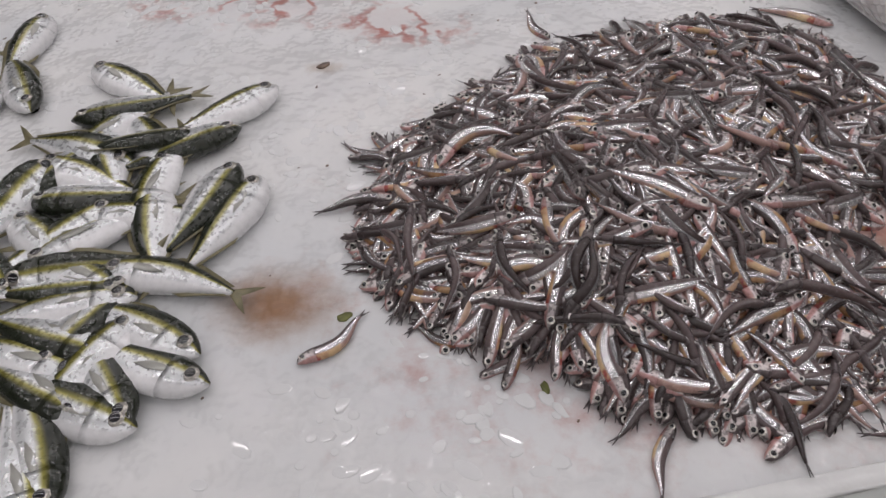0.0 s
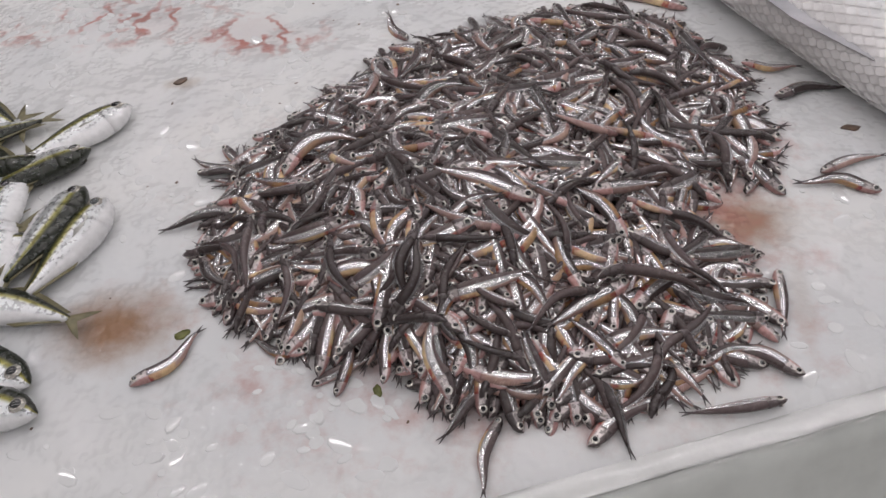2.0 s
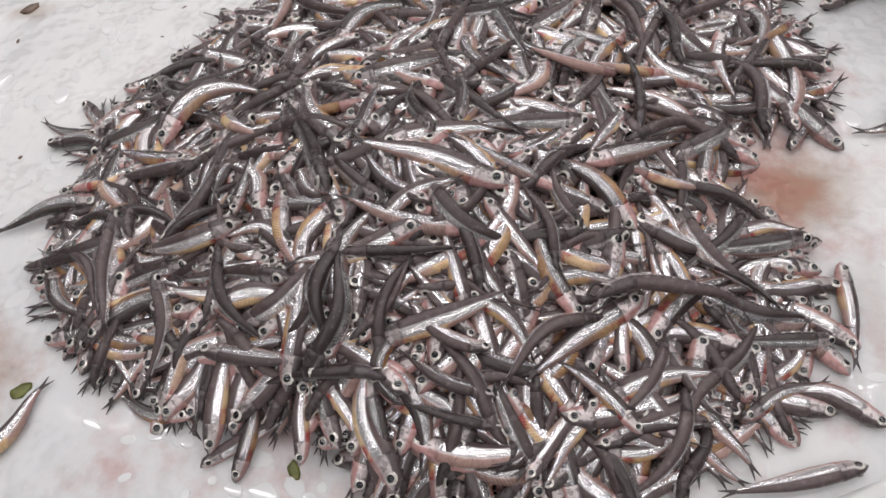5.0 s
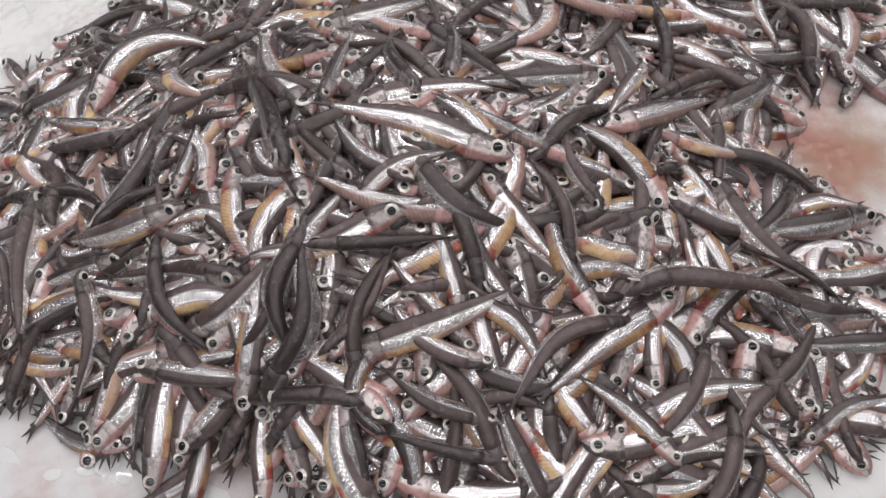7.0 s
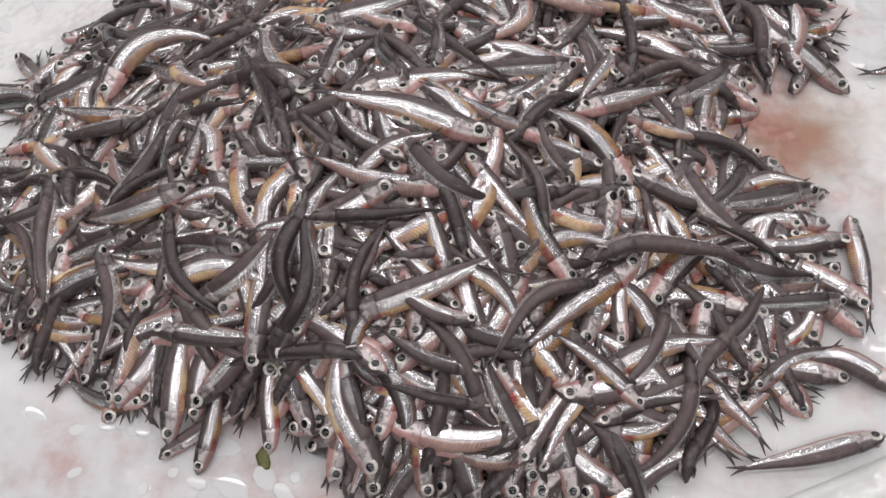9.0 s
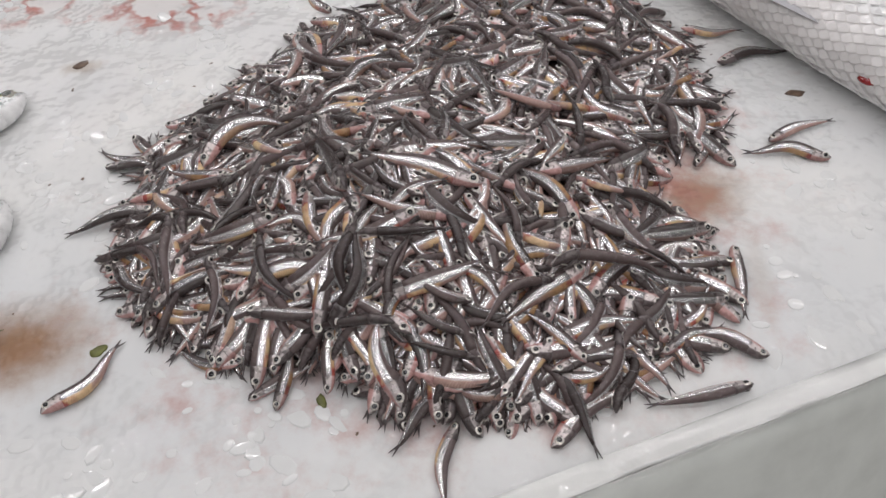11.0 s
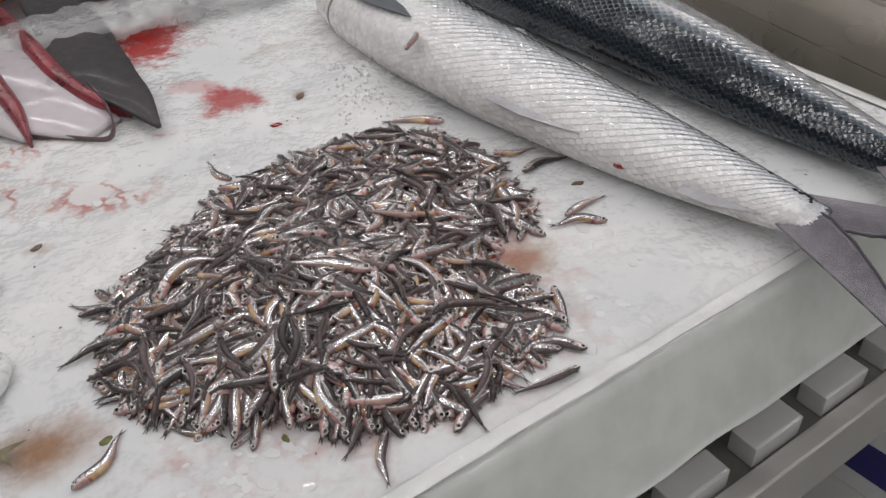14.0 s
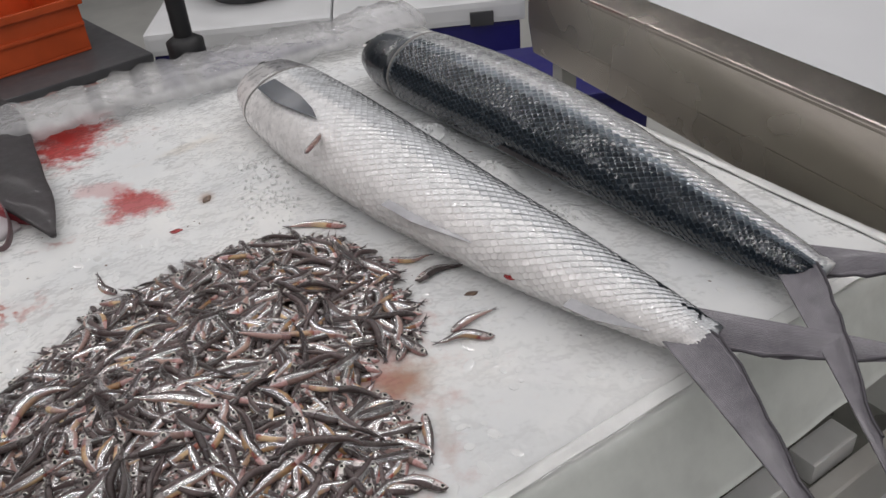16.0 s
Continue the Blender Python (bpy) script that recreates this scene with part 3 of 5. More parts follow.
def ice_bed():
    nu, nv = 235, 150
    verts, faces = [], []
    for i in range(nu + 1):
        for j in range(nv + 1):
            p = tb(TABLE_U * i / nu, TABLE_V * j / nv, 0)
            edge = min(i, nu - i, j, nv - j)
            drop = -0.006 * (1 if edge == 0 else 0) - 0.002 * (1 if edge == 1 else 0)
            verts.append((p.x, p.y, ICE_Z + ice_height(p.x, p.y) * min(1, edge / 3) + drop))
    for i in range(nu):
        for j in range(nv):
            a = i * (nv + 1) + j
            faces.append((a, a + 1, a + nv + 2, a + nv + 1))
    rim = [i * (nv + 1) for i in range(nu + 1)] + [nu * (nv + 1) + j for j in range(1, nv + 1)] + [i * (nv + 1) + nv for i in range(nu - 1, -1, -1)] + [j for j in range(nv - 1, 0, -1)]
    low = len(verts)
    for k in rim:
        verts.append((verts[k][0], verts[k][1], ICE_LOW))
    for k in range(len(rim)):
        q = (k + 1) % len(rim)
        faces.append((rim[k], rim[q], low + q, low + k))
    faces.append(tuple(low + k for k in range(len(rim))))
    ob = new("ice_table_top", mesh_of("ice_table_top", verts, faces, [M_ICE]))
    return tagged(ob, "flat bed of wet white crushed ice with blood stains", kind="structure")


ice_bed()


def skirt(name, along, offset, length, z_top, z_low, mat, label, wave, flare=0.0, parent=None):
    """A hanging sheet with a slight thickness, waves and a rounded top fold."""
    n, rows = 120, 12
    verts, faces = [], []
    for side in (0, 1):
        for i in range(n + 1):
            s = length * i / n
            for r in range(rows + 1):
                f = r / rows
                z = z_top + (z_low - z_top) * f
                w = wave * (noise.noise(Vector((s * 3.1, f * 0.8, 2.0 + offset))) + 0.5 * noise.noise(Vector((s * 9.0, f * 2.0, 7.0)))) * min(1, f * 3)
                out = 0.014 + flare * f + w + (0.003 if side else 0.0)
                out -= 0.014 * max(0, 1 - f * 14)
                if r == rows:
                    z += 0.006 * noise.noise(Vector((s * 6, 3, 3)))
                p = tb(s - 0.01, -out, z) if along == "u" else tb(-out, s - 0.01, z)
                verts.append(tuple(p))
    m = (n + 1) * (rows + 1)
    for i in range(n):
        for r in range(rows):
            a = i * (rows + 1) + r
            faces.append((a, a + 1, a + rows + 2, a + rows + 1))
            faces.append((m + a, m + a + rows + 1, m + a + rows + 2, m + a + 1))
    for i in range(n):
        for r in (0, rows):
            a = i * (rows + 1) + r
            faces.append((a, a + rows + 1, m + a + rows + 1, m + a))
    ob = new(name, mesh_of(name, verts, faces, [mat]))
    return tagged(ob, label, "plastic sheet") if parent is None else ob


skirt("plastic_sheet", "u", 0.0, TABLE_U, ICE_Z - 0.004, SKIRT_Z, M_SKIRT, "milky wet plastic sheet hanging over the front of the ice", 0.006, 0.065)
skirt("plastic_sheet", "v", 3.0, TABLE_V, ICE_Z + 0.004, SKIRT_Z - 0.05, M_SKIRT, "milky wet plastic sheet hanging over the end of the ice", 0.02, 0.02)


def roll_along(name, pts, width, height, mat, label, category, seed, rough=1.0, n=160):
    """A crumpled roll of sheet that lies along a line."""
    segs = 14
    P = np.array(pts, float)
    t = np.linspace(0, 1, len(P))
    q = np.linspace(0, 1, n)
    C = np.stack([np.interp(q, t, P[:, k]) for k in range(3)], 1)
    D = np.gradient(C, axis=0)
    D /= np.linalg.norm(D, axis=1)[:, None]
    verts, faces = [], []
    for i in range(n):
        sd = np.array((-D[i][1], D[i][0], 0))
        for k in range(segs):
            a = k / segs * 2 * math.pi
            w = 1 + rough * (0.35 * noise.noise(Vector((i * 0.06, k * 0.9, seed))) + 0.25 * noise.noise(Vector((i * 0.25, k * 1.7, seed + 3))))
            verts.append(C[i] + sd * math.cos(a) * width / 2 * w + np.array((0, 0, max(-0.45, math.sin(a)) * height / 2 * w + height * 0.25)))
    for i in range(n - 1):
        for k in range(segs):
            m2 = (k + 1) % segs
            faces.append((i * segs + k, i * segs + m2, (i + 1) * segs + m2, (i + 1) * segs + k))
    faces.append(tuple(range(segs - 1, -1, -1)))
    faces.append(tuple(range((n - 1) * segs, n * segs)))
    ob = new(name, mesh_of(name, verts, faces, [mat]))
    return tagged(ob, label, category)


roll_along("plastic_fold", [tuple(tb(u, -0.004, ICE_Z - 0.004)) for u in (-0.01, 0.8, 1.6, 2.3)], 0.022, 0.0022, M_HEM, "bright folded plastic hem along the edge of the ice", "plastic sheet", 1.0, 0.8)
roll_along("plastic_film_roll", [tuple(tb(u, TABLE_V - 0.03, ICE_Z + 0.01)) for u in (0.0, 0.6, 1.2, 1.8, 2.3)], 0.21, 0.066, M_FILM, "crumpled clear plastic film along the back of the ice", "plastic film", 5.0, 1.25, 260)
roll_along("plastic_fold", [tuple(tb(0.0, v, ICE_Z + 0.0)) for v in (0.0, 0.5, 1.0, 1.48)], 0.022, 0.007, M_HEM, "bright folded plastic hem along the end of the ice", "plastic sheet", 9.0, 0.8)

# the steel frame beneath
frame_root = new("table_frame")
tagged(frame_root, "dull stainless steel frame carrying the ice bed", "table frame")
TM = Matrix.Translation(CORNER) @ Matrix.Rotation(TURN_T + math.pi, 4, "Z")


def tbox(u0, v0, z0, u1, v1, z1, bevel=0.004):
    """A box in the table's axes."""
    b = box(u0, -v1, z0, u1, -v0, z1, bevel)
    b.transform(TM)
    return b


part("front_rail", tbox(-0.02, -0.118, 0.435, TABLE_U, -0.082, 0.572, 0.006), M_STEELDARK, frame_root, "dull steel front channel rail")
part("channel_floor", tbox(-0.02, -0.0815, 0.545, TABLE_U, 0.018, 0.558, 0.002), M_CHANNEL, frame_root, "dark wet drip channel")
part("end_rail", tbox(-0.02, 0.06, 0.44, 0.03, TABLE_V, 0.52), M_STEELDARK, frame_root)
part("bed_pan", tbox(0.01, 0.02, 0.56, TABLE_U - 0.01, TABLE_V - 0.01, 0.624), M_STEELDARK, frame_root)
for k in range(12):
    part("bracket", tbox(0.108 + 0.172 * k, -0.076, 0.5585, 0.222 + 0.172 * k, -0.026, 0.604, 0.005), M_BRACKET, frame_root, "bright bent steel bracket")
for u0 in (0.02, TABLE_U - 0.08):
    for v0 in (0.08, TABLE_V - 0.1):
        part("leg", tbox(u0, v0, 0.0, u0 + 0.05, v0 + 0.05, 0.56), M_STEELDARK, frame_root)

# ---------------------------------------------------------------- the neighbouring steel counter
counter = new("steel_counter")
tagged(counter, "long stainless steel counter with a pale top beside the ice", "counter")
CM = Matrix.Translation((1.425, 0.80, 0)) @ Matrix.Rotation(radians(7.6), 4, "Z")
part("apron", box(0.0, -1.2, 0.885, 0.02, 1.15, 1.015, 0.004, CM), M_STEEL, counter, "brushed steel front apron")
part("lower_apron", box(0.0, -1.2, -0.087, 0.015, 1.15, 0.0, 0.003, CM @ Matrix.Translation((0.002, 0, 0.884)) @ Matrix.Rotation(radians(-9), 4, "Y")), M_STEEL, counter, "brushed steel panel folded inwards")
part("nosing", box(-0.008, -1.2, 1.0155, 0.10, 1.15, 1.03, 0.006, CM), M_STEEL, counter, "bright rolled steel edge")
part("worktop", box(0.1005, -1.2, 1.012, 1.1, 1.15, 1.028, 0.003, CM), M_WHITETOP, counter, "pale smooth counter top")
part("lip", box(0.0205, -1.2, 0.80, 0.09, 1.15, 0.815, 0.002, CM), M_STEELDARK, counter)
for yy in (-1.1, 1.05):
    for xx in (0.05, 1.0):
        part("leg", box(xx, yy, 0.0, xx + 0.05, yy + 0.05, 0.80, 0.004, CM), M_STEELDARK, counter)

# ---------------------------------------------------------------- the heap of anchovies
PILE = [(-0.078, 0.649), (-0.062, 0.600), (-0.024, 0.546), (0.07, 0.510), (0.147, 0.500), (0.208, 0.448), (0.335, 0.418), (0.434, 0.425),
        (0.535, 0.468), (0.545, 0.53), (0.552, 0.615), (0.522, 0.642), (0.500, 0.678), (0.525, 0.712), (0.605, 0.720), (0.620, 0.80), (0.612, 0.94), (0.55, 1.06),
        (0.44, 1.125), (0.26, 1.085), (0.105, 1.015), (0.015, 0.915), (-0.095, 0.80), (-0.060, 0.72)]


def mound(x, y):
    g = 0.086 * math.exp(-((x - 0.23) ** 2 + (y - 0.65) ** 2) / (2 * 0.13**2)) + 0.036 * math.exp(-((x - 0.36) ** 2 + (y - 0.90) ** 2) / (2 * 0.13**2))
    return ICE_Z + 0.019 + g


rng = random.Random(7)
BENDS = [(0.0, 0.05), (0.35, 0.0), (-0.35, 0.1), (0.7, 0.15), (-0.7, 0.0), (0.2, 0.35), (-0.2, -0.35), (1.0, 0.1), (-1.0, -0.15), (0.1, -0.2), (0.5, 0.3), (-0.5, 0.25), (0.3, 0.5), (1.35, 0.0)]
BENDS = [(c * 1.1, s * 1.25) for c, s in BENDS] + [(c * 0.4 + 0.1, -s) for c, s in BENDS[:8]]
anchovies = [SmallFish(rng.uniform(0.076, 0.100), c, s, "anchovy", rng.uniform(1.0, 1.22)) for c, s in BENDS]
rolled = [SmallFish(rng.uniform(0.078, 0.104), c, s, "anchovy", rng.uniform(1.0, 1.2), True) for c, s in BENDS[1:14]]
heap = Heap(-0.16, 0.32, 0.78, 1.18, ICE_Z + 0.001)


def wanted(x, y, d):
    """The height of the heap's surface at a place d metres inside its outline."""
    return ICE_Z + (mound(x, y) - ICE_Z) * min(1, 0.45 + d / 0.09)


# an added sheet under the heap's fish; its near-black colour paints shade into their gaps
shade_v, shade_f, shade_at = [], [], {}
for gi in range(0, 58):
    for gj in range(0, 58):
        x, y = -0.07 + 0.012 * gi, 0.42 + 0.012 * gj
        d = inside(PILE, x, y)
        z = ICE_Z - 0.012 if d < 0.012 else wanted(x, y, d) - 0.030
        shade_at[gi, gj] = len(shade_v)
        shade_v.append((x, y, max(z, ICE_Z - 0.01)))
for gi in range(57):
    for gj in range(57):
        quad = (shade_at[gi, gj], shade_at[gi + 1, gj], shade_at[gi + 1, gj + 1], shade_at[gi, gj + 1])
        if max(shade_v[q][2] for q in quad) > ICE_Z:
            shade_f.append((shade_at[gi, gj], shade_at[gi + 1, gj], shade_at[gi + 1, gj + 1], shade_at[gi, gj + 1]))
for i in range(heap.h.shape[0]):
    for j in range(0, heap.h.shape[1]):
        x, y = heap.x0 + j * heap.cell, heap.y0 + i * heap.cell
        if i % 3 or j % 3:
            continue
        d = inside(PILE, x, y)
        if d > 0.012:
            heap.h[i : i + 3, j : j + 3] = max(heap.h[i, j], wanted(x, y, d) - 0.030)
STRAIGHT = [0, 1, 2, 5, 6, 9]
ANCHOVY_LABELS = ["small silver-striped anchovy with a dark back, heaped on ice", "small bent anchovy with a silver side, heaped on ice",
                  "small wet anchovy with a pinkish torn belly, heaped on ice"]


def lay_random(tries=30, press=0.75, spread=0.0):
    """Picks the hollow place that most wants a fish and lays one there."""
    best, gap = None, -9
    for _ in range(tries):
        x, y = rng.uniform(-0.08, 0.63), rng.uniform(0.41, 1.12)
        d = inside(PILE, x, y)
        if d < 0.008:
            continue
        i, j = heap.cells(np.array([x]), np.array([y]))
        g = wanted(x, y, d) - heap.h[i, j][0] + rng.uniform(0, 0.004) + (spread if d > 0.014 and heap.h[i, j][0] < ICE_Z + 0.005 else 0.0)
        if g > gap:
            best, gap = (x, y, d), g
    x, y, d = best
    heading = rng.uniform(0, 360)
    if d < 0.045:
        # near the edge the fish lie inwards or along the rim
        nx = inside(PILE, x + 0.01, y) - inside(PILE, x - 0.01, y)
        ny = inside(PILE, x, y + 0.01) - inside(PILE, x, y - 0.01)
        heading = math.degrees(math.atan2(ny, nx)) + rng.choice((0, 180, 180, 90, -90)) + rng.uniform(-35, 35)
        step = 0.012
        if nx or ny:
            x, y = x + step * nx / math.hypot(nx, ny), y + step * ny / math.hypot(nx, ny)
    roll = rng.gauss(62, 14) if rng.random() < 0.15 else rng.gauss(3, 19)
    fish = rng.choice(rolled if roll > 38 else anchovies)
    return fish, heap.lay(fish, x, y, heading, roll, press, rng.random() < 0.5)


# the deep of the heap: past counting, joined with the shade sheet as one object
mats_all = [M_ANCHOVY, M_HEAD, M_IRIS, M_PUPIL, M_FINGREY, M_GAPSHADE]
V_, F_, UV_, FM_ = [np.array(shade_v)], list(shade_f), [np.zeros((len(shade_v), 2))], [5] * len(shade_f)
base = len(shade_v)
for n_laid in range(1800):
    fish, m = lay_random(22, 0.45, 0.03 if n_laid < 260 else 0.004)
    M3 = np.array(m)
    for n, v, f, uv, fm, ms in fish.parts:
        w = v @ M3[:3, :3].T + M3[:3, 3]
        V_.append(w)
        UV_.append(uv)
        F_.extend(tuple(base + q for q in face) for face in f)
        slots = [mats_all.index(q) for q in ms]
        FM_.extend(slots[q] for q in (fm if fm is not None else [0] * len(f)))
        base += len(v)
deep = new("anchovy_heap", mesh_of("anchovy_heap", np.concatenate(V_), F_, mats_all, np.concatenate(UV_), FM_))
tagged(deep, "heap of countless small silver and dark anchovies on ice", "fish heap", kind="stuff")

# fish that lie on top, each a thing of its own: head and tail in the plan
RIM = [(-0.085, 0.480, -0.030, 0.545), (-0.015, 0.700, -0.104, 0.686), (-0.085, 0.781, -0.015, 0.757), (0.094, 0.479, 0.114, 0.564),
       (0.150, 0.505, 0.169, 0.607), (0.184, 0.470, 0.167, 0.560), (0.218, 0.440, 0.207, 0.539), (0.273, 0.467, 0.207, 0.416),
       (0.260, 0.433, 0.245, 0.368), (0.334, 0.406, 0.418, 0.453), (0.537, 0.472, 0.460, 0.499), (0.512, 0.446, 0.424, 0.435),
       (0.545, 0.596, 0.529, 0.515), (0.686, 0.703, 0.600, 0.722), (0.630, 0.735, 0.708, 0.760), (0.617, 0.877, 0.707, 0.888),
       (0.159, 1.040, 0.127, 1.114), (0.554, 1.084, 0.450, 1.126), (0.594, 0.949, 0.665, 0.935), (0.586, 0.700, 0.519, 0.790),
       (0.541, 0.706, 0.570, 0.773), (0.346, 0.487, 0.434, 0.507), (0.343, 0.463, 0.418, 0.473), (-0.052, 0.645, 0.005, 0.58)]
# fish on the heap that can be told apart: head, tail, bend, and how far the back is lifted (its sign: the side of the back)
HEAP_MIDDLE = [(0.190, 0.605, 0.139, 0.754, -0.07, 60), (0.258, 0.669, 0.243, 0.744, -0.39, 60), (0.306, 0.628, 0.201, 0.671, -0.16, 15),
    (0.192, 0.605, 0.177, 0.685, 0.33, -10), (0.217, 0.603, 0.270, 0.631, -0.50, -30), (0.247, 0.596, 0.154, 0.583, 0.39, 30),
    (0.191, 0.584, 0.269, 0.582, -0.10, 70), (0.270, 0.595, 0.302, 0.541, -0.28, -15), (0.290, 0.617, 0.323, 0.573, -0.17, -10),
    (0.179, 0.523, 0.182, 0.577, 1.10, -10), (0.202, 0.528, 0.243, 0.577, 0.14, -10), (0.081, 0.606, 0.140, 0.596, 1.22, -10),
    (0.117, 0.578, 0.062, 0.596, -0.68, 10), (0.088, 0.548, 0.170, 0.525, 0.34, 10), (0.160, 0.594, 0.105, 0.619, 0.61, 20),
    (0.270, 0.533, 0.239, 0.570, -0.16, -10)]
HEAP_RIGHT = [(0.283, 0.523, 0.235, 0.554, -1.60, -20), (0.275, 0.552, 0.307, 0.515, -0.51, -15), (0.383, 0.612, 0.302, 0.539, -1.00, 30),
    (0.389, 0.560, 0.306, 0.504, -0.11, 10), (0.357, 0.555, 0.461, 0.546, -1.52, 50), (0.431, 0.572, 0.450, 0.628, 1.26, -30),
    (0.362, 0.661, 0.452, 0.705, -0.14, -5), (0.460, 0.660, 0.488, 0.724, -1.39, -10), (0.403, 0.533, 0.427, 0.480, 1.60, 30),
    (0.343, 0.460, 0.408, 0.477, 0.45, -10), (0.365, 0.476, 0.335, 0.506, 0.27, 10), (0.310, 0.458, 0.331, 0.482, 0.09, 10),
    (0.265, 0.455, 0.216, 0.486, -0.32, 5), (0.209, 0.504, 0.217, 0.459, 0.67, -20), (0.176, 0.511, 0.199, 0.468, -0.33, -10),
    (0.229, 0.541, 0.230, 0.483, 1.43, 20)]
HEAP_FRONT = [(0.157, 0.475, 0.161, 0.521, 0.49, -10), (0.113, 0.470, 0.125, 0.521, 0.12, -10), (0.089, 0.475, 0.149, 0.501, -0.71, -50),
    (0.280, 0.494, 0.230, 0.520, -0.19, -30), (0.006, 0.677, 0.018, 0.566, -0.20, 70), (0.052, 0.610, 0.050, 0.528, -0.40, 60),
    (0.125, 0.626, 0.025, 0.637, -0.43, 50), (0.104, 0.700, 0.090, 0.642, 0.32, -10), (0.111, 0.637, 0.121, 0.703, -0.34, -10),
    (0.025, 0.745, 0.122, 0.779, -1.60, -15), (0.201, 0.680, 0.212, 0.733, 0.76, -40), (0.196, 0.664, 0.153, 0.767, 0.01, -10),
    (0.355, 0.699, 0.310, 0.666, -0.14, 20), (0.274, 0.689, 0.276, 0.747, 0.42, -40), (0.418, 0.740, 0.500, 0.737, -0.94, 15),
    (0.335, 0.568, 0.313, 0.640, 0.01, -60)]
HEAP_LEFT = [(0.351, 0.614, 0.341, 0.656, -0.35, 60), (0.471, 0.616, 0.521, 0.627, 0.01, -10), (0.437, 0.593, 0.485, 0.559, -0.27, 40),
    (0.468, 0.507, 0.497, 0.538, -0.13, -5), (0.451, 0.502, 0.446, 0.539, 0.30, 50), (0.378, 0.501, 0.393, 0.538, 0.06, -30),
    (0.373, 0.520, 0.383, 0.553, -0.57, -5), (0.206, 0.541, 0.226, 0.565, 0.30, 60), (0.269, 0.555, 0.261, 0.588, -0.03, 10),
    (0.240, 0.626, 0.217, 0.651, -0.31, -10), (0.285, 0.467, 0.280, 0.497, 1.43, 60), (0.275, 0.477, 0.236, 0.487, 0.27, -40),
    (0.077, 0.510, 0.022, 0.535, -0.15, 20), (0.339, 0.480, 0.316, 0.452, -0.40, 10), (0.455, 0.484, 0.489, 0.497, 0.23, -20),
    (0.408, 0.731, 0.367, 0.670, 0.14, 20)]
TOP = HEAP_MIDDLE + HEAP_RIGHT + HEAP_FRONT + HEAP_LEFT
for _ in range(300 - len(RIM) - len(TOP)):
    fish, m = lay_random(40, 0.5)
    fish.place("anchovy", m, rng.choice(ANCHOVY_LABELS), "fish", "anchovies in the heap")
for hx, hy, tx, ty in RIM:
    span = math.hypot(hx - tx, hy - ty)
    k = rng.choice(STRAIGHT)
    size = min(1.25, max(0.85, span * 1.02 / anchovies[k].length))
    m = heap.lay(anchovies[k], (hx + tx) / 2, (hy + ty) / 2, math.degrees(math.atan2(hy - ty, hx - tx)), rng.uniform(-5, 35), 0.7, rng.random() < 0.5)
    anchovies[k].place("anchovy", m @ Matrix.Diagonal((size, size, size, 1)), "small anchovy lying at the edge of the heap on ice", "fish", "anchovies in the heap")


def lay_bent(field, kind, hx, hy, tx, ty, bend, roll, longest, shortest, press, wave):
    """A fish of its own bend between the places of its head and tail."""
    flip = roll > 0
    a = math.atan2(hy - ty, hx - tx)
    away = math.cos(a) * (1 if flip else -1)
    lift = abs(roll) + 8 * max(0, away) if kind == "anchovy" else abs(roll) * 0.8 - 6 - 8 * away
    cr = max(0.5, math.cos(radians(lift)))
    span = math.hypot(hx - tx, hy - ty) * (1 + bend * bend / 24)
    sideways = lift > 38
    c_bend = -bend / math.sin(radians(lift)) if sideways else -bend * (1 if flip else -1) / cr
    fish = SmallFish(min(longest, max(shortest, span)), c_bend, wave, kind, rng.uniform(1.0, 1.15), sideways)
    return fish, field.lay(fish, (hx + tx) / 2, (hy + ty) / 2, math.degrees(a), lift, press, flip)


for row in TOP:
    fish, m = lay_bent(heap, "anchovy", *row, 0.118, 0.068, 0.72, rng.uniform(-0.35, 0.35))
    fish.place("anchovy", m, ANCHOVY_LABELS[2] if abs(row[5]) < 12 else ANCHOVY_LABELS[1] if abs(row[4]) > 0.5 else ANCHOVY_LABELS[0], "fish", "anchovies in the heap")

# ---------------------------------------------------------------- the scads
scad_heap = Heap(-0.80, 0.20, -0.10, 1.15, ICE_Z + 0.001)
# head, tail, bend, and how far the back is lifted (its sign: the side of the back)
SCADS_UNDER = [(-0.439, 0.933, -0.338, 0.876, 0.15, -20), (-0.579, 1.065, -0.576, 0.910, -0.08, 25), (-0.507, 0.844, -0.604, 0.983, -0.01, 20),
    (-0.258, 0.415, -0.327, 0.438, -0.31, 30), (-0.246, 0.427, -0.305, 0.494, 0.04, 20), (-0.362, 0.650, -0.416, 0.592, -0.58, 20),
    (-0.273, 0.327, -0.342, 0.434, 0.31, 10), (-0.346, 0.750, -0.485, 0.787, 0.12, 40), (-0.441, 0.721, -0.467, 0.606, -0.32, 60),
    (-0.415, 0.502, -0.532, 0.563, 0.58, 10), (-0.386, 0.413, -0.488, 0.457, 0.79, -10), (-0.515, 0.675, -0.650, 0.708, -0.40, 10)]
SCADS_MIDDLE = [(-0.223, 0.887, -0.296, 0.821, -0.48, 15), (-0.298, 0.651, -0.291, 0.825, -0.01, -5), (-0.182, 0.723, -0.227, 0.586, -0.40, 12),
    (-0.196, 0.460, -0.283, 0.488, -0.36, 15), (-0.203, 0.491, -0.309, 0.535, -0.04, 15), (-0.296, 0.577, -0.169, 0.556, -0.37, -15),
    (-0.402, 0.544, -0.526, 0.618, 0.40, 20), (-0.590, 0.862, -0.663, 0.801, -0.90, 20)]
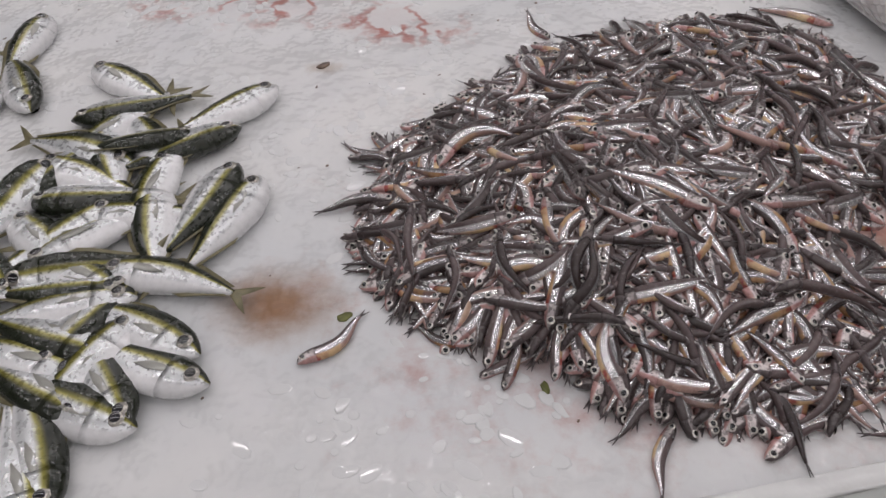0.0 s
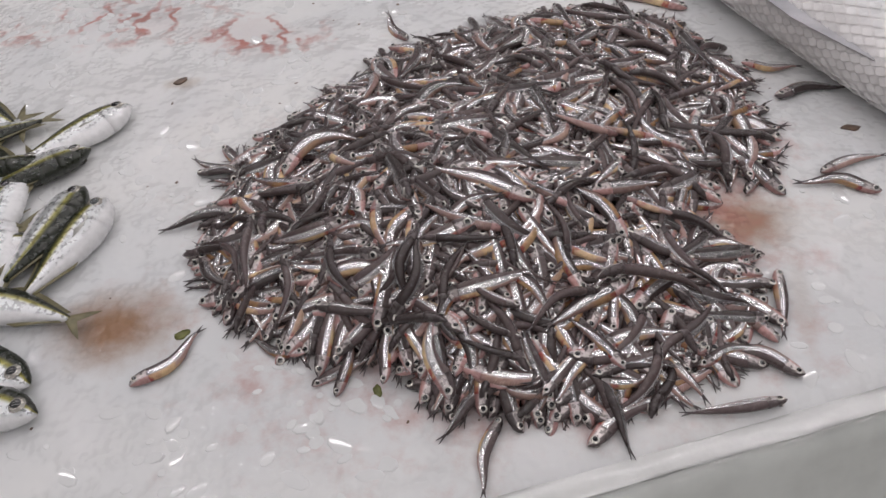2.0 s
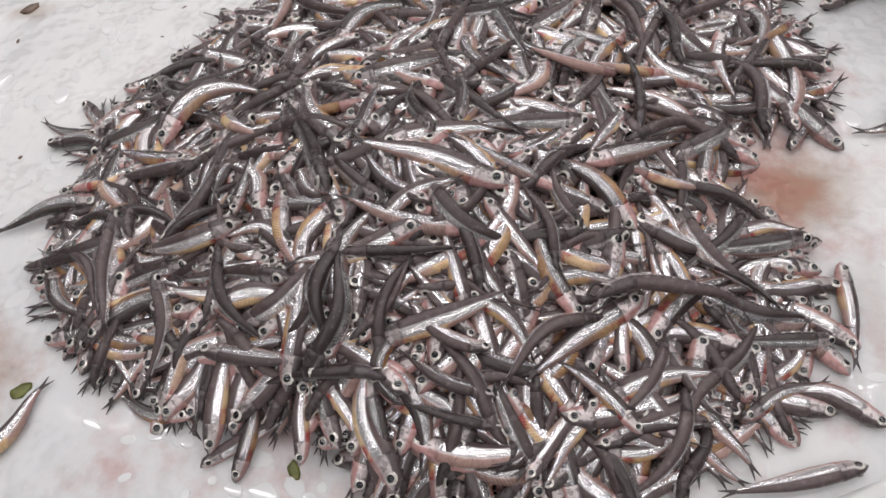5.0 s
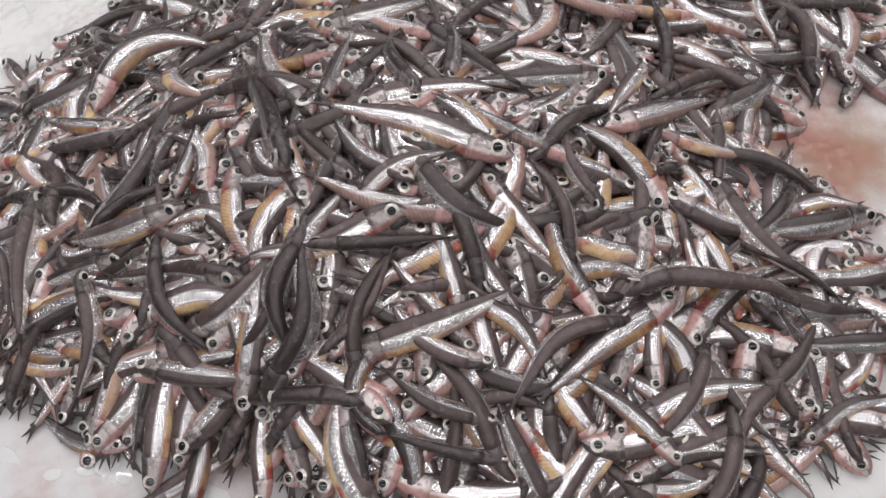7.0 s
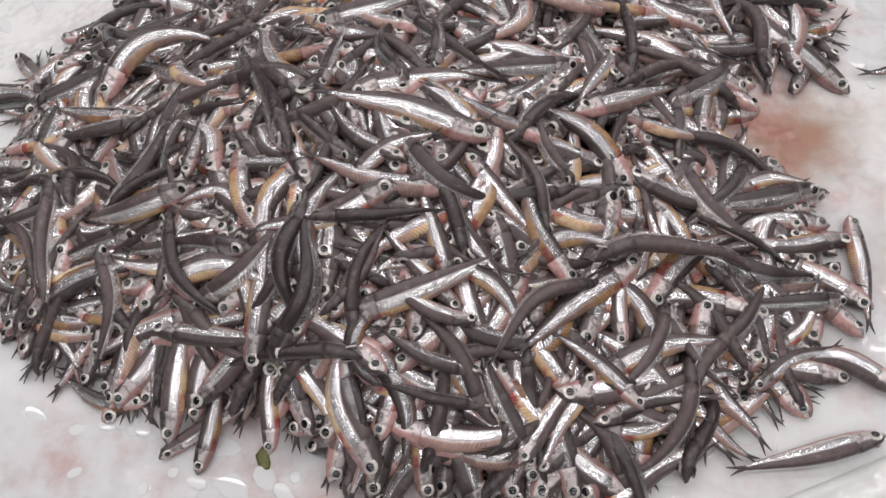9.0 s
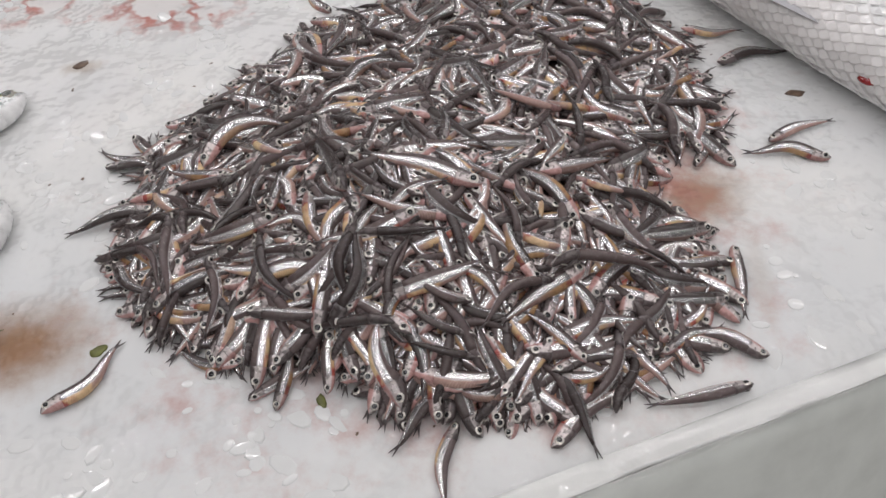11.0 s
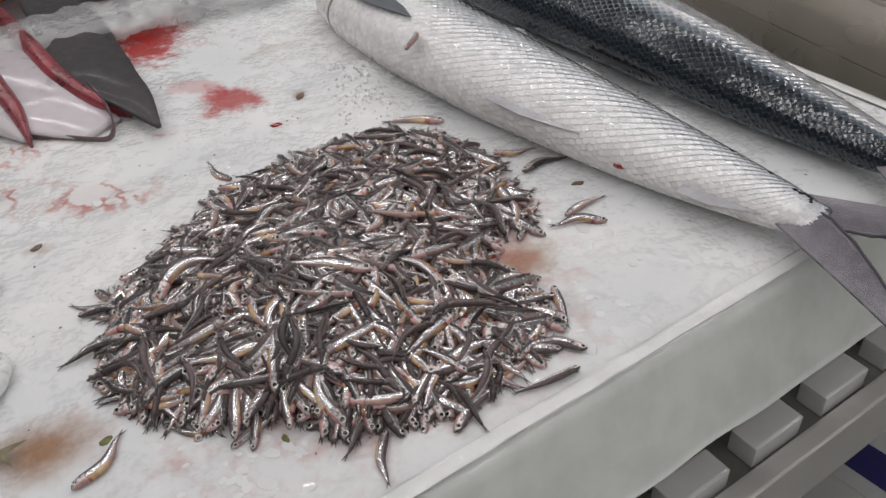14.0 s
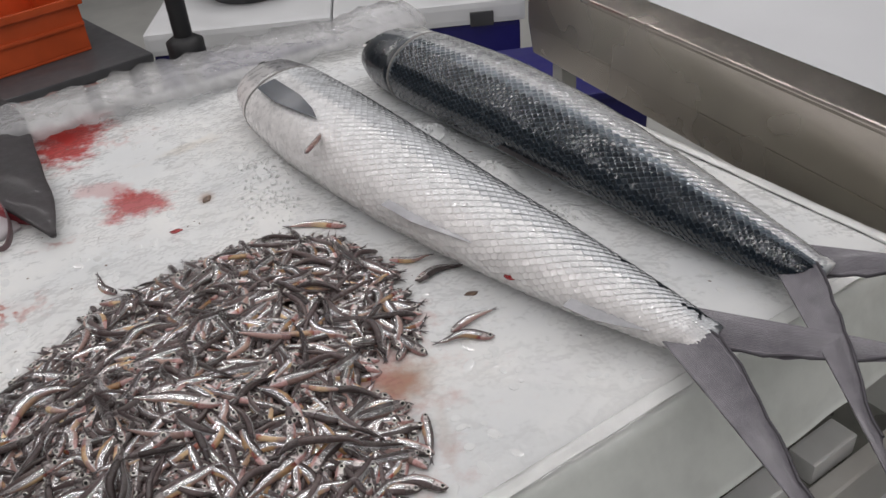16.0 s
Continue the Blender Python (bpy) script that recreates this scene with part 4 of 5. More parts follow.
SCADS_OVER = [(-0.276, 0.805, -0.428, 0.767, -0.43, -35), (-0.450, 0.673, -0.386, 0.801, -0.40, 12), (-0.396, 0.575, -0.250, 0.697, -0.28, -4),
    (-0.400, 0.561, -0.265, 0.603, 0.28, -60), (-0.214, 0.748, -0.257, 0.602, -0.11, -14), (-0.329, 0.449, -0.252, 0.598, -0.37, 10),
    (-0.264, 0.498, -0.310, 0.397, -0.01, 8), (-0.279, 0.317, -0.335, 0.409, 0.05, 5)]
SCADS_LOW = [(x + 0.06 * math.cos(a), y + 0.06 * math.sin(a), x - 0.06 * math.cos(a), y - 0.06 * math.sin(a), 0.1, 12 if n % 2 else -12)
             for n, (x, y, a) in enumerate((rng.uniform(-0.40, -0.27), 0.44 + 0.028 * n, rng.uniform(0, 6.3)) for n in range(16))]
for rows in (SCADS_LOW, SCADS_UNDER, SCADS_MIDDLE, SCADS_OVER):
    for row in rows:
        fish, m = lay_bent(scad_heap, "scad", *row, 0.215, 0.168, 0.62, 0.04)
        fish.place("scad", m, "silver scad with yellow stripe and olive back, piled on ice", "fish", "scads in the pile")


# ---------------------------------------------------------------- the two big fish
def smooth_line(ctrl, n):
    """A smooth curve through control points (Catmull-Rom)."""
    P = np.array([ctrl[0], *ctrl, ctrl[-1]], float)
    P[0], P[-1] = 2 * P[1] - P[2], 2 * P[-2] - P[-3]
    out = []
    m = len(ctrl) - 1
    for t in np.linspace(0, m, n):
        i = min(int(t), m - 1)
        f = t - i
        a, b, c, d = P[i : i + 4]
        out.append(0.5 * (2 * b + (c - a) * f + (2 * a - 5 * b + 4 * c - d) * f**2 + (3 * b - a - 3 * c + d) * f**3))
    return np.array(out)


HU = [(0, 0.008), (0.008, 0.024), (0.02, 0.038), (0.06, 0.058), (0.12, 0.078), (0.22, 0.092), (0.36, 0.098), (0.52, 0.090), (0.68, 0.070), (0.82, 0.046), (0.93, 0.031), (1, 0.030)]
HD = [(0, 0.006), (0.008, 0.022), (0.02, 0.036), (0.06, 0.062), (0.12, 0.086), (0.22, 0.104), (0.36, 0.110), (0.52, 0.098), (0.68, 0.072), (0.82, 0.045), (0.93, 0.030), (1, 0.030)]
TH = [(0, 0.006), (0.008, 0.018), (0.02, 0.027), (0.06, 0.044), (0.12, 0.058), (0.25, 0.068), (0.42, 0.068), (0.6, 0.056), (0.8, 0.034), (0.93, 0.018), (1, 0.006)]


def big_fish(name, label, ctrl, roll, up_sign, scale, skin, scale_skin, head_skin, lobes, shrink, spots, dark_spots=False):
    """ctrl: the spine from snout to tail root; roll lifts the back; up_sign: the side on which the back lies."""
    root = new(name)
    root.location = (ctrl[3][0], ctrl[3][1], ICE_Z)
    tagged(root, label, "fish", "big fish on the ice")
    inv = Matrix.Translation(-root.location)
    n = 72
    C = smooth_line(ctrl, n)
    D = np.gradient(C, axis=0)
    D /= np.linalg.norm(D, axis=1)[:, None]
    flat = np.cross(D, (0, 0, 1.0)) * up_sign
    flat /= np.linalg.norm(flat, axis=1)[:, None]
    top = np.cross(flat, D) * up_sign
    top *= np.sign(top[:, 2:3])
    r = radians(roll)
    up = flat * math.cos(r) + top * math.sin(r)
    side = top * math.cos(r) - flat * math.sin(r)
    q = np.linspace(0, 1, n)
    hu, hd, th = profile(q, HU) * scale, profile(q, HD) * scale, profile(q, TH) * scale * shrink
    # rests on the ice: the lowest point of every ring meets it
    off = np.array(root.location)
    segs = 40

    def tube(i0, i1, grow=0.0):
        return rings(C[i0:i1] - off, up[i0:i1], side[i0:i1], hu[i0:i1] + grow, hd[i0:i1] + grow, th[i0:i1] + grow, segs, q[i0:i1])

    cut = 16
    v, f, uv = tube(cut - 1, n)
    body = child("body", mesh_of("body", v, f, [skin], uv), root)
    v, f, uv = tube(0, cut, 0.0008)
    head = child("head", mesh_of("head", v, f, [head_skin], uv), root, "greyish smooth head with closed gill cover")
    # gill cover rim, mouth, eye
    v, f, uv = rings(C[cut - 1 : cut + 1] - off, up[cut - 1 : cut + 1], side[cut - 1 : cut + 1], hu[cut - 1 : cut + 1] + 0.0016, hd[cut - 1 : cut + 1] + 0.0016, th[cut - 1 : cut + 1] + 0.0016, segs, q[cut - 1 : cut + 1])
    v = (v.reshape(2, segs, 3)[0][None] + (v.reshape(2, segs, 3) - v.reshape(2, segs, 3)[0][None]) * np.array((0.0, 0.32))[:, None, None]).reshape(-1, 3)
    child("gill_cover_rim", mesh_of("gill_cover_rim", v, f, [M_GILL], uv), head)
    e = 4
    for sgn in (1, -1):
        p = C[e] - off + side[e] * sgn * th[e] * 0.93 + up[e] * 0.012
        ev, ef, efm = eye_geo(np.zeros(3), 0.016 * scale, (0, 0, 1))
        base_m = np.stack([-D[e], np.cross(side[e] * sgn, -D[e]), side[e] * sgn], 1)
        child("eye", mesh_of("eye", ev @ base_m.T + p, ef, [M_BIGHEAD, M_PUPIL], np.zeros((len(ev), 2)), efm), head, "dull clouded eye")
    # scales: overlapping plates in rows, each with a lifted rear edge
    sv, sf, suv, sfm = [], [], [], []
    length = np.linalg.norm(np.diff(C, axis=0), axis=1).sum()
    pitch = 0.0118 * scale
    rows = int(length * (1 - cut / n) / pitch * 1.5)
    srng = random.Random(11)
    for a in range(rows):
        t0 = (cut + 0.2) / n + (0.985 - cut / n) * a / rows
        x = t0 * (n - 1)
        i = min(int(x), n - 2)
        w = x - i
        c, d_, u_, s_ = (A[i] * (1 - w) + A[i + 1] * w for A in (C, D, up, side))
        a_hu, a_hd, a_th = (A[i] * (1 - w) + A[i + 1] * w for A in (hu, hd, th))
        around = 2 * math.pi * math.sqrt(((a_hu + a_hd) ** 2 / 4 + a_th**2) / 2)
        local = pitch * max(0.55, min(1.0, a_hu / (0.085 * scale) + 0.25))
        m = int(around / (local * 1.05))
        for b in range(m):
            ang = 2 * math.pi * (b + 0.5 * (a % 2)) / m
            sn, cs = math.sin(ang), math.cos(ang)
            h = a_hu if sn > 0 else a_hd
            cc = math.copysign(abs(cs) ** 0.85, cs)
            p = c - off + u_ * (sn * h) + s_ * (cc * a_th)
            if (s_ * cc + u_ * sn)[2] < -0.55:
                continue
            nrm = u_ * (sn / h) + s_ * (cs / a_th)
            nrm /= np.linalg.norm(nrm)
            tan = np.cross(nrm, d_)
            blot = dark_spots and 0.76 < t0 < 0.95 and 0.40 < sn < 0.93 and noise.noise(Vector((t0 * 34, sn * 5, 3.3))) > 0.12
            sfm.extend([1 if blot else 0] * 6)
            L, W, lift = local * 0.80, local * 0.475, 0.00035 * scale * srng.uniform(0.6, 1.3)
            k = len(sv)
            for fx, fy, fz in ((-0.8, 0.0, -0.0003), (-0.1, -1.0, 0.0003), (0.45, -0.62, lift), (0.9, 0.0, lift * 1.25), (0.45, 0.62, lift), (-0.1, 1.0, 0.0003), (0.1, 0.0, lift * 0.85)):
                sv.append(p + d_ * (fx * L) + tan * (fy * W) + nrm * (fz + 0.0006))
                suv.append((t0, 0.5 + 0.5 * sn))
            sf.extend(((k, k + 1, k + 6), (k + 1, k + 2, k + 6), (k + 2, k + 3, k + 6), (k + 3, k + 4, k + 6), (k + 4, k + 5, k + 6), (k + 5, k, k + 6)))
    scales = child("scaled_skin", mesh_of("scaled_skin", sv, sf, [scale_skin, M_DARKSCALE], suv, sfm), body, "overlapping shiny scales")
    tagged(scales, kind="stuff")
    # tail lobes with rays
    for tip, broad in lobes:
        i = n - 3
        base0 = C[-1] - off + up[-1] * hu[-1] * (1.15 if broad > 0 else 0.7)
        base1 = C[-1] - off - up[-1] * hd[-1] * (1.15 if broad < 0 else 0.7)
        if broad < 0:
            base0, base1 = base1, base0
        tip = np.array(tip, float) - off
        rays, steps = 25, 14
        fv, ff, fuv = [], [], []
        inner_bulge = (base1 - base0)
        for layer in (0.0013, -0.0013):
            for a in range(rays):
                g = a / (rays - 1)
                st = base0 * (1 - g) + base1 * g - D[-1] * 0.055
                for s in range(steps):
                    h = s / (steps - 1)
                    reach = h * (1 - 0.22 * g**1.5)
                    p = st + (tip - st) * reach
                    p = p + inner_bulge / np.linalg.norm(inner_bulge) * (abs(broad) * g * h * (1 - h) ** 2 * 6.75 * 0.30)
                    ripple = 0.0004 * (1 if a % 2 else -1) + 0.004 * math.sin(h * 5 + g * 3) * h
                    if a == rays - 1 and s > 1:
                        p = p + inner_bulge / np.linalg.norm(inner_bulge) * srng.uniform(-0.002, 0.007)
                    fuv.append((g, h))
                    fv.append(p + np.array((0, 0, 1.0)) * (ripple + layer + (0.004 * (1 - h))))
        cnt = rays * steps
        for a in range(rays - 1):
            for s in range(steps - 1):
                k = a * steps + s
                ff.append((k, k + 1, k + steps + 1, k + steps))
                ff.append((cnt + k, cnt + k + steps, cnt + k + steps + 1, cnt + k + 1))
        loop = [s for s in range(steps)] + [a * steps + steps - 1 for a in range(1, rays)] + [(rays - 1) * steps + s for s in range(steps - 2, -1, -1)] + [a * steps for a in range(rays - 2, 0, -1)]
        for k in range(len(loop)):
            k2 = (k + 1) % len(loop)
            ff.append((loop[k], loop[k2], cnt + loop[k2], cnt + loop[k]))
        lobe = child("tail_lobe", mesh_of("tail_lobe", fv, ff, [M_RAYS], fuv), root, "stiff grey-violet tail lobe with fine rays")
        edge_pts = [fv[(rays - 1) * steps + s] for s in range(steps)]
        k = bpy.data.curves.new("fin_edge", "CURVE")
        k.dimensions, k.bevel_depth, k.bevel_resolution = "3D", 0.0022, 1
        sp = k.splines.new("POLY")
        sp.points.add(len(edge_pts) - 1)
        for g, p in zip(sp.points, edge_pts):
            g.co = (*[float(x) for x in p], 1)
        k.materials.append(M_TAILDARK)
        child("fin_edge", k, lobe, "dark frayed edge")
    # pectoral, pelvic and anal fins
    for nm, t0, t1, vv, reach, drop in spots:
        i, j = int(t0 * n), int(t1 * n)
        ang = vv
        sn, cs = math.sin(ang), math.cos(ang)
        b = C[i] - off + up[i] * sn * (hu[i] if sn > 0 else hd[i]) + side[i] * cs * (th[i] + 0.009)
        t = C[j] - off + up[j] * sn * (hu[j] if sn > 0 else hd[j]) * drop + side[j] * cs * (th[j] + 0.010)
        w = up[i] * reach
        nrm = side[i] * cs + up[i] * sn
        fv, ff = fan(b + w * 0.5, b - w * 0.5, [b * 0.5 + t * 0.5 + w * 0.55, b * 0.2 + t * 0.8 + w * 0.32, t, b * 0.3 + t * 0.7 - w * 0.3, b * 0.6 + t * 0.4 - w * 0.55], 0.0022, nrm)
        child(nm, mesh_of(nm, fv, ff, [M_PECT if nm == "pectoral_fin" else M_DARKFIN if nm == "dorsal_fin" else M_PALEFIN], smooth=False), root, "folded grey fin")
    return root


Z1 = ICE_Z
big_fish("big_silver_fish", "large pale silver fish with net-like scales lying on ice",
         [(0.495, 1.735, Z1 + 0.052), (0.520, 1.62, Z1 + 0.062), (0.560, 1.45, Z1 + 0.069), (0.625, 1.23, Z1 + 0.071), (0.710, 1.00, Z1 + 0.064), (0.815, 0.77, Z1 + 0.050), (0.895, 0.60, Z1 + 0.044), (0.925, 0.535, Z1 + 0.046)],
         12, -1, 1.0, M_BIG, M_BIGSCALE, M_BIGHEAD,
         [((1.25, 0.325, Z1 + 0.05), 0.06), ((0.855, 0.155, Z1 + 0.045), -0.075)], 1.0,
         [("pectoral_fin", 0.245, 0.39, -0.38, 0.042, 1.0), ("pelvic_fin", 0.55, 0.64, -1.0, 0.03, 1.0), ("anal_fin", 0.76, 0.86, -1.2, 0.035, 1.0)], True)
big_fish("big_dark_fish", "large blue-black scaled fish with pale belly lying on ice",
         [(0.770, 1.745, Z1 + 0.060), (0.810, 1.64, Z1 + 0.072), (0.870, 1.46, Z1 + 0.078), (0.940, 1.24, Z1 + 0.080), (1.010, 1.02, Z1 + 0.072), (1.075, 0.82, Z1 + 0.056), (1.125, 0.655, Z1 + 0.048), (1.145, 0.59, Z1 + 0.05)],
         -19, 1, 0.92, M_DARK, M_DARKSCALE, M_DARKHEAD,
         [((0.955, 0.225, Z1 + 0.045), 0.07), ((1.38, 0.50, Z1 + 0.05), -0.06)], 1.12,
         [("dorsal_fin", 0.46, 0.58, 1.5, 0.02, 1.02)])

silver = scene.objects["big_silver_fish"]
wound_bm = bmesh.new()
bmesh.ops.create_icosphere(wound_bm, subdivisions=2, radius=0.011)
for wv in wound_bm.verts:
    wv.co *= 1 + 0.35 * noise.noise(wv.co * 120)
    wv.co.z *= 0.4
wound_bm.transform(Matrix.Translation(Vector((0.742, 0.775, Z1 + 0.046)) - silver.location))
part("wound", wound_bm, M_REDBIT, silver, "small dark red wound", True)

# ---------------------------------------------------------------- the cut-open fish at the back
cut_fish = new("cut_fish")
cut_fish.location = (-0.20, 1.45, ICE_Z)
tagged(cut_fish, "cut large fish with white belly, red flesh and dark fin", "fish")


def lobe_part(name, pts, widths, heights, mat, label="", rise=0.0):
    """A rounded lobe along a curved line, flat where it lies."""
    n, segs = 40, 32
    C = smooth_line([(x, y, 0) for x, y in pts], n)
    D = np.gradient(C, axis=0)
    D /= np.linalg.norm(D, axis=1)[:, None]
    q = np.linspace(0, 1, n)
    w, h = np.interp(q, np.linspace(0, 1, len(widths)), widths), np.interp(q, np.linspace(0, 1, len(heights)), heights)
    verts, faces = [], []
    for i in range(n):
        sd = np.array((-D[i][1], D[i][0], 0))
        for k in range(segs):
            a = k / segs * 2 * math.pi
            z = h[i] * (0.5 + 0.5 * math.copysign(abs(math.sin(a)) ** 0.8, math.sin(a)))
            verts.append(C[i] + sd * math.cos(a) * w[i] / 2 + np.array((0, 0, rise + z)) - np.array((-0.20, 1.45, 0)))
    for i in range(n - 1):
        for k in range(segs):
            m = (k + 1) % segs
            faces.append((i * segs + k, i * segs + m, (i + 1) * segs + m, (i + 1) * segs + k))
    faces.append(tuple(range(segs - 1, -1, -1)))
    faces.append(tuple(range((n - 1) * segs, n * segs)))
    return child(name, mesh_of(name, verts, faces, [mat]), cut_fish, label)


lobe_part("belly_flap", [(-0.50, 1.80), (-0.28, 1.60), (-0.15, 1.43), (-0.045, 1.31)], [0.28, 0.26, 0.20, 0.085], [0.05, 0.05, 0.036, 0.010], M_WHITEBELLY, "smooth wet white belly skin")
lobe_part("side_flap", [(-0.44, 1.72), (-0.326, 1.556), (-0.249, 1.416), (-0.18, 1.32)], [0.11, 0.10, 0.07, 0.02], [0.07, 0.075, 0.06, 0.012], M_WHITEBELLY, "pink-white skin flap", 0.004)
lobe_part("flesh", [(-0.40, 1.85), (-0.316, 1.69), (-0.256, 1.526), (-0.199, 1.393), (-0.173, 1.30)], [0.10, 0.085, 0.06, 0.035, 0.006], [0.09, 0.09, 0.082, 0.06, 0.02], M_FLESH, "raw dark red cut flesh")
lobe_part("gill_flesh", [(-0.27, 1.92), (-0.200, 1.732), (-0.128, 1.53), (-0.056, 1.402), (0.005, 1.345)], [0.04, 0.044, 0.042, 0.028, 0.008], [0.06, 0.06, 0.052, 0.04, 0.018], M_FLESH, "dark red gill edge")
lobe_part("fin", [(-0.19, 2.03), (-0.115, 1.80), (-0.05, 1.52), (0.012, 1.37), (0.056, 1.243)], [0.10, 0.15, 0.140, 0.080, 0.010], [0.022, 0.028, 0.026, 0.02, 0.008], M_DARKFIN, "dark grey pointed fin", 0.020)
lobe_part("outline_skin", [(-0.345, 1.560), (-0.273, 1.440), (-0.184, 1.345), (-0.112, 1.305), (-0.036, 1.266), (-0.030, 1.345), (-0.066, 1.445)], [0.008, 0.007, 0.006, 0.005, 0.005, 0.004, 0.003], [0.012, 0.012, 0.010, 0.009, 0.011, 0.03, 0.045], M_EDGE, "thin brown skin edge", 0.003)

# ---------------------------------------------------------------- beyond the table
crate = new("orange_crate")
crate.matrix_world = pose(-0.03, 3.30, 0.60, 0, 0, 28)
tagged(crate, "open orange plastic fish crate on a dark bench", "crate")
for nm, b in (("crate_bottom", box(-0.75, 0.0, 0.0, 0.0, 0.48, 0.012)), ("crate_wall", box(-0.75, 0.0, 0.012, 0.0, 0.014, 0.20)), ("crate_wall", box(-0.75, 0.466, 0.012, 0.0, 0.48, 0.20)),
              ("crate_wall", box(-0.75, 0.0145, 0.012, -0.736, 0.4655, 0.20)), ("crate_wall", box(-0.014, 0.0145, 0.012, 0.0, 0.4655, 0.20)),
              ("crate_rim", box(-0.765, -0.014, 0.182, 0.015, -0.0005, 0.212)), ("crate_rim", box(-0.765, 0.4805, 0.182, 0.015, 0.494, 0.212)), ("crate_rim", box(0.0005, -0.0005, 0.182, 0.014, 0.4805, 0.212)),
              ("crate_band", box(-0.75, -0.008, 0.10, 0.0, -0.0005, 0.115))):
    part(nm, b, M_ORANGE, crate)
bench = new("dark_bench")
bench.matrix_world = pose(0.20, 3.13, 0, 0, 0, 24)
tagged(bench, "low dark grey bench under an orange crate", "bench")
part("bench_top", box(-1.4, 0.0, 0.56, 0.0, 0.8, 0.598, 0.008), M_CHARCOAL, bench)
for xx in (-1.35, -0.08):
    for yy in (0.05, 0.7):
        part("leg", box(xx, yy, 0.0, xx + 0.05, yy + 0.05, 0.56), M_CHARCOAL, bench)
cooler = new("ice_cooler")
cooler.matrix_world = pose(0.16, 3.36, 0, 0, 0, -13)
tagged(cooler, "large dark blue ice cooler with a white lid", "cooler")
part("cooler_body", box(0.02, 0.02, 0.0, 1.58, 0.88, 0.50, 0.02), M_BLUE, cooler)
part("lid", box(0.0, 0.0, 0.502, 0.78, 0.90, 0.60, 0.025), M_WHITE, cooler, "white lid")
part("lid", box(0.785, 0.0, 0.502, 1.60, 0.90, 0.60, 0.025), M_WHITE, cooler, "white lid")
part("latch", box(1.36, -0.012, 0.50, 1.46, -0.0005, 0.56, 0.003), M_CHARCOAL, cooler)


def turned(profile_pts, segs=36):
    """A turned shape from radii and heights."""
    bm = bmesh.new()
    loops = [[bm.verts.new((r * math.cos(2 * math.pi * k / segs), r * math.sin(2 * math.pi * k / segs), z)) for k in range(segs)] for r, z in profile_pts]
    for a, b in zip(loops, loops[1:]):
        for k in range(segs):
            bm.faces.new((a[k], a[(k + 1) % segs], b[(k + 1) % segs], b[k]))
    bm.faces.new(loops[0][::-1])
    bm.faces.new(loops[-1])
    return bm


basin = new("grey_basin")
basin.location = (0.66, 3.72, 0.602)
tagged(basin, "round grey basin standing on the white cooler lid", "basin")
part("bowl", turned([(0.17, 0.0), (0.21, 0.05), (0.225, 0.12), (0.235, 0.125), (0.235, 0.135), (0.215, 0.135), (0.20, 0.05), (0.16, 0.012)]), M_CHARCOAL, basin, smooth=True)
stand = new("scale_stand")
stand.location = (0.33, 3.02, 0)
tagged(stand, "black metal post on a foot behind the table", "post")
part("post", turned([(0.035, 0.02), (0.035, 0.95), (0.03, 1.0), (0.03, 1.6)], 20), M_BLACK, stand, smooth=True)
part("foot", turned([(0.16, 0.0), (0.16, 0.012), (0.05, 0.035)], 24), M_BLACK, stand, smooth=True)
part("clamp", turned([(0.06, 0.58), (0.07, 0.60), (0.07, 0.66), (0.04, 0.68)], 20), M_BLACK, stand, smooth=True)
bin_blue = new("blue_bin")
bin_blue.matrix_world = pose(1.45, 2.35, 0, 0, 0, -10)
tagged(bin_blue, "dark blue plastic bin on the floor beside the counter", "bin")
part("bin_body", box(0, 0, 0.0, 0.45, 0.5, 0.42, 0.02), M_BLUE, bin_blue)
part("bin_rim", box(-0.015, -0.015, 0.4205, 0.465, 0.515, 0.45, 0.008), M_BLUE, bin_blue)
carton = new("white_carton")
carton.matrix_world = pose(1.42, 0.42, 0, 0, 0, 20)
tagged(carton, "white carton with a blue band on the floor", "carton")
part("carton_body", box(0, 0, 0.0, 0.4, 0.3, 0.22, 0.006), M_WHITE, carton)
part("band", box(-0.003, -0.003, 0.06, 0.05, 0.303, 0.16, 0.002), M_BLUE, carton)

# ---------------------------------------------------------------- scraps on the ice
def scrap(name, x, y, size, mat, label, turn, seed):
    bm = bmesh.new()
    bmesh.ops.create_icosphere(bm, subdivisions=2, radius=size)
    for v in bm.verts:
        v.co *= 1 + 0.5 * noise.noise(v.co / size * 1.3 + Vector((seed, 0, 0)))
        v.co.z = v.co.z * 0.22
        v.co.x *= 1.7
    ob = part(name, bm, mat, None, smooth=True)
    ob.matrix_world = pose(x, y, ICE_Z + ice_height(x, y) + size * 0.12, 0, 0, turn)
    return tagged(ob, label, "scrap")


scrap("leaf_scrap", -0.050, 0.542, 0.005, M_LEAF, "wet green leaf scrap on the ice", 30, 1)
scrap("leaf_scrap", 0.150, 0.470, 0.004, M_LEAF, "tiny wet green scrap on the ice", 110, 2)
scrap("fish_scrap", 0.262, 1.205, 0.007, M_REDBIT, "small dark red scrap of flesh on ice", 20, 3)
scrap("fish_scrap", 0.325, 1.300, 0.008, M_BIT, "small brown scrap on the ice", 60, 4)
scrap("fish_scrap", 0.690, 0.815, 0.006, M_BIT, "small brown sliver on the ice", -10, 5)
scrap("fish_scrap", -0.150, 0.975, 0.006, M_BIT, "small brown scrap on the ice", 40, 6)
srng = random.Random(5)
sv, sf = [], []
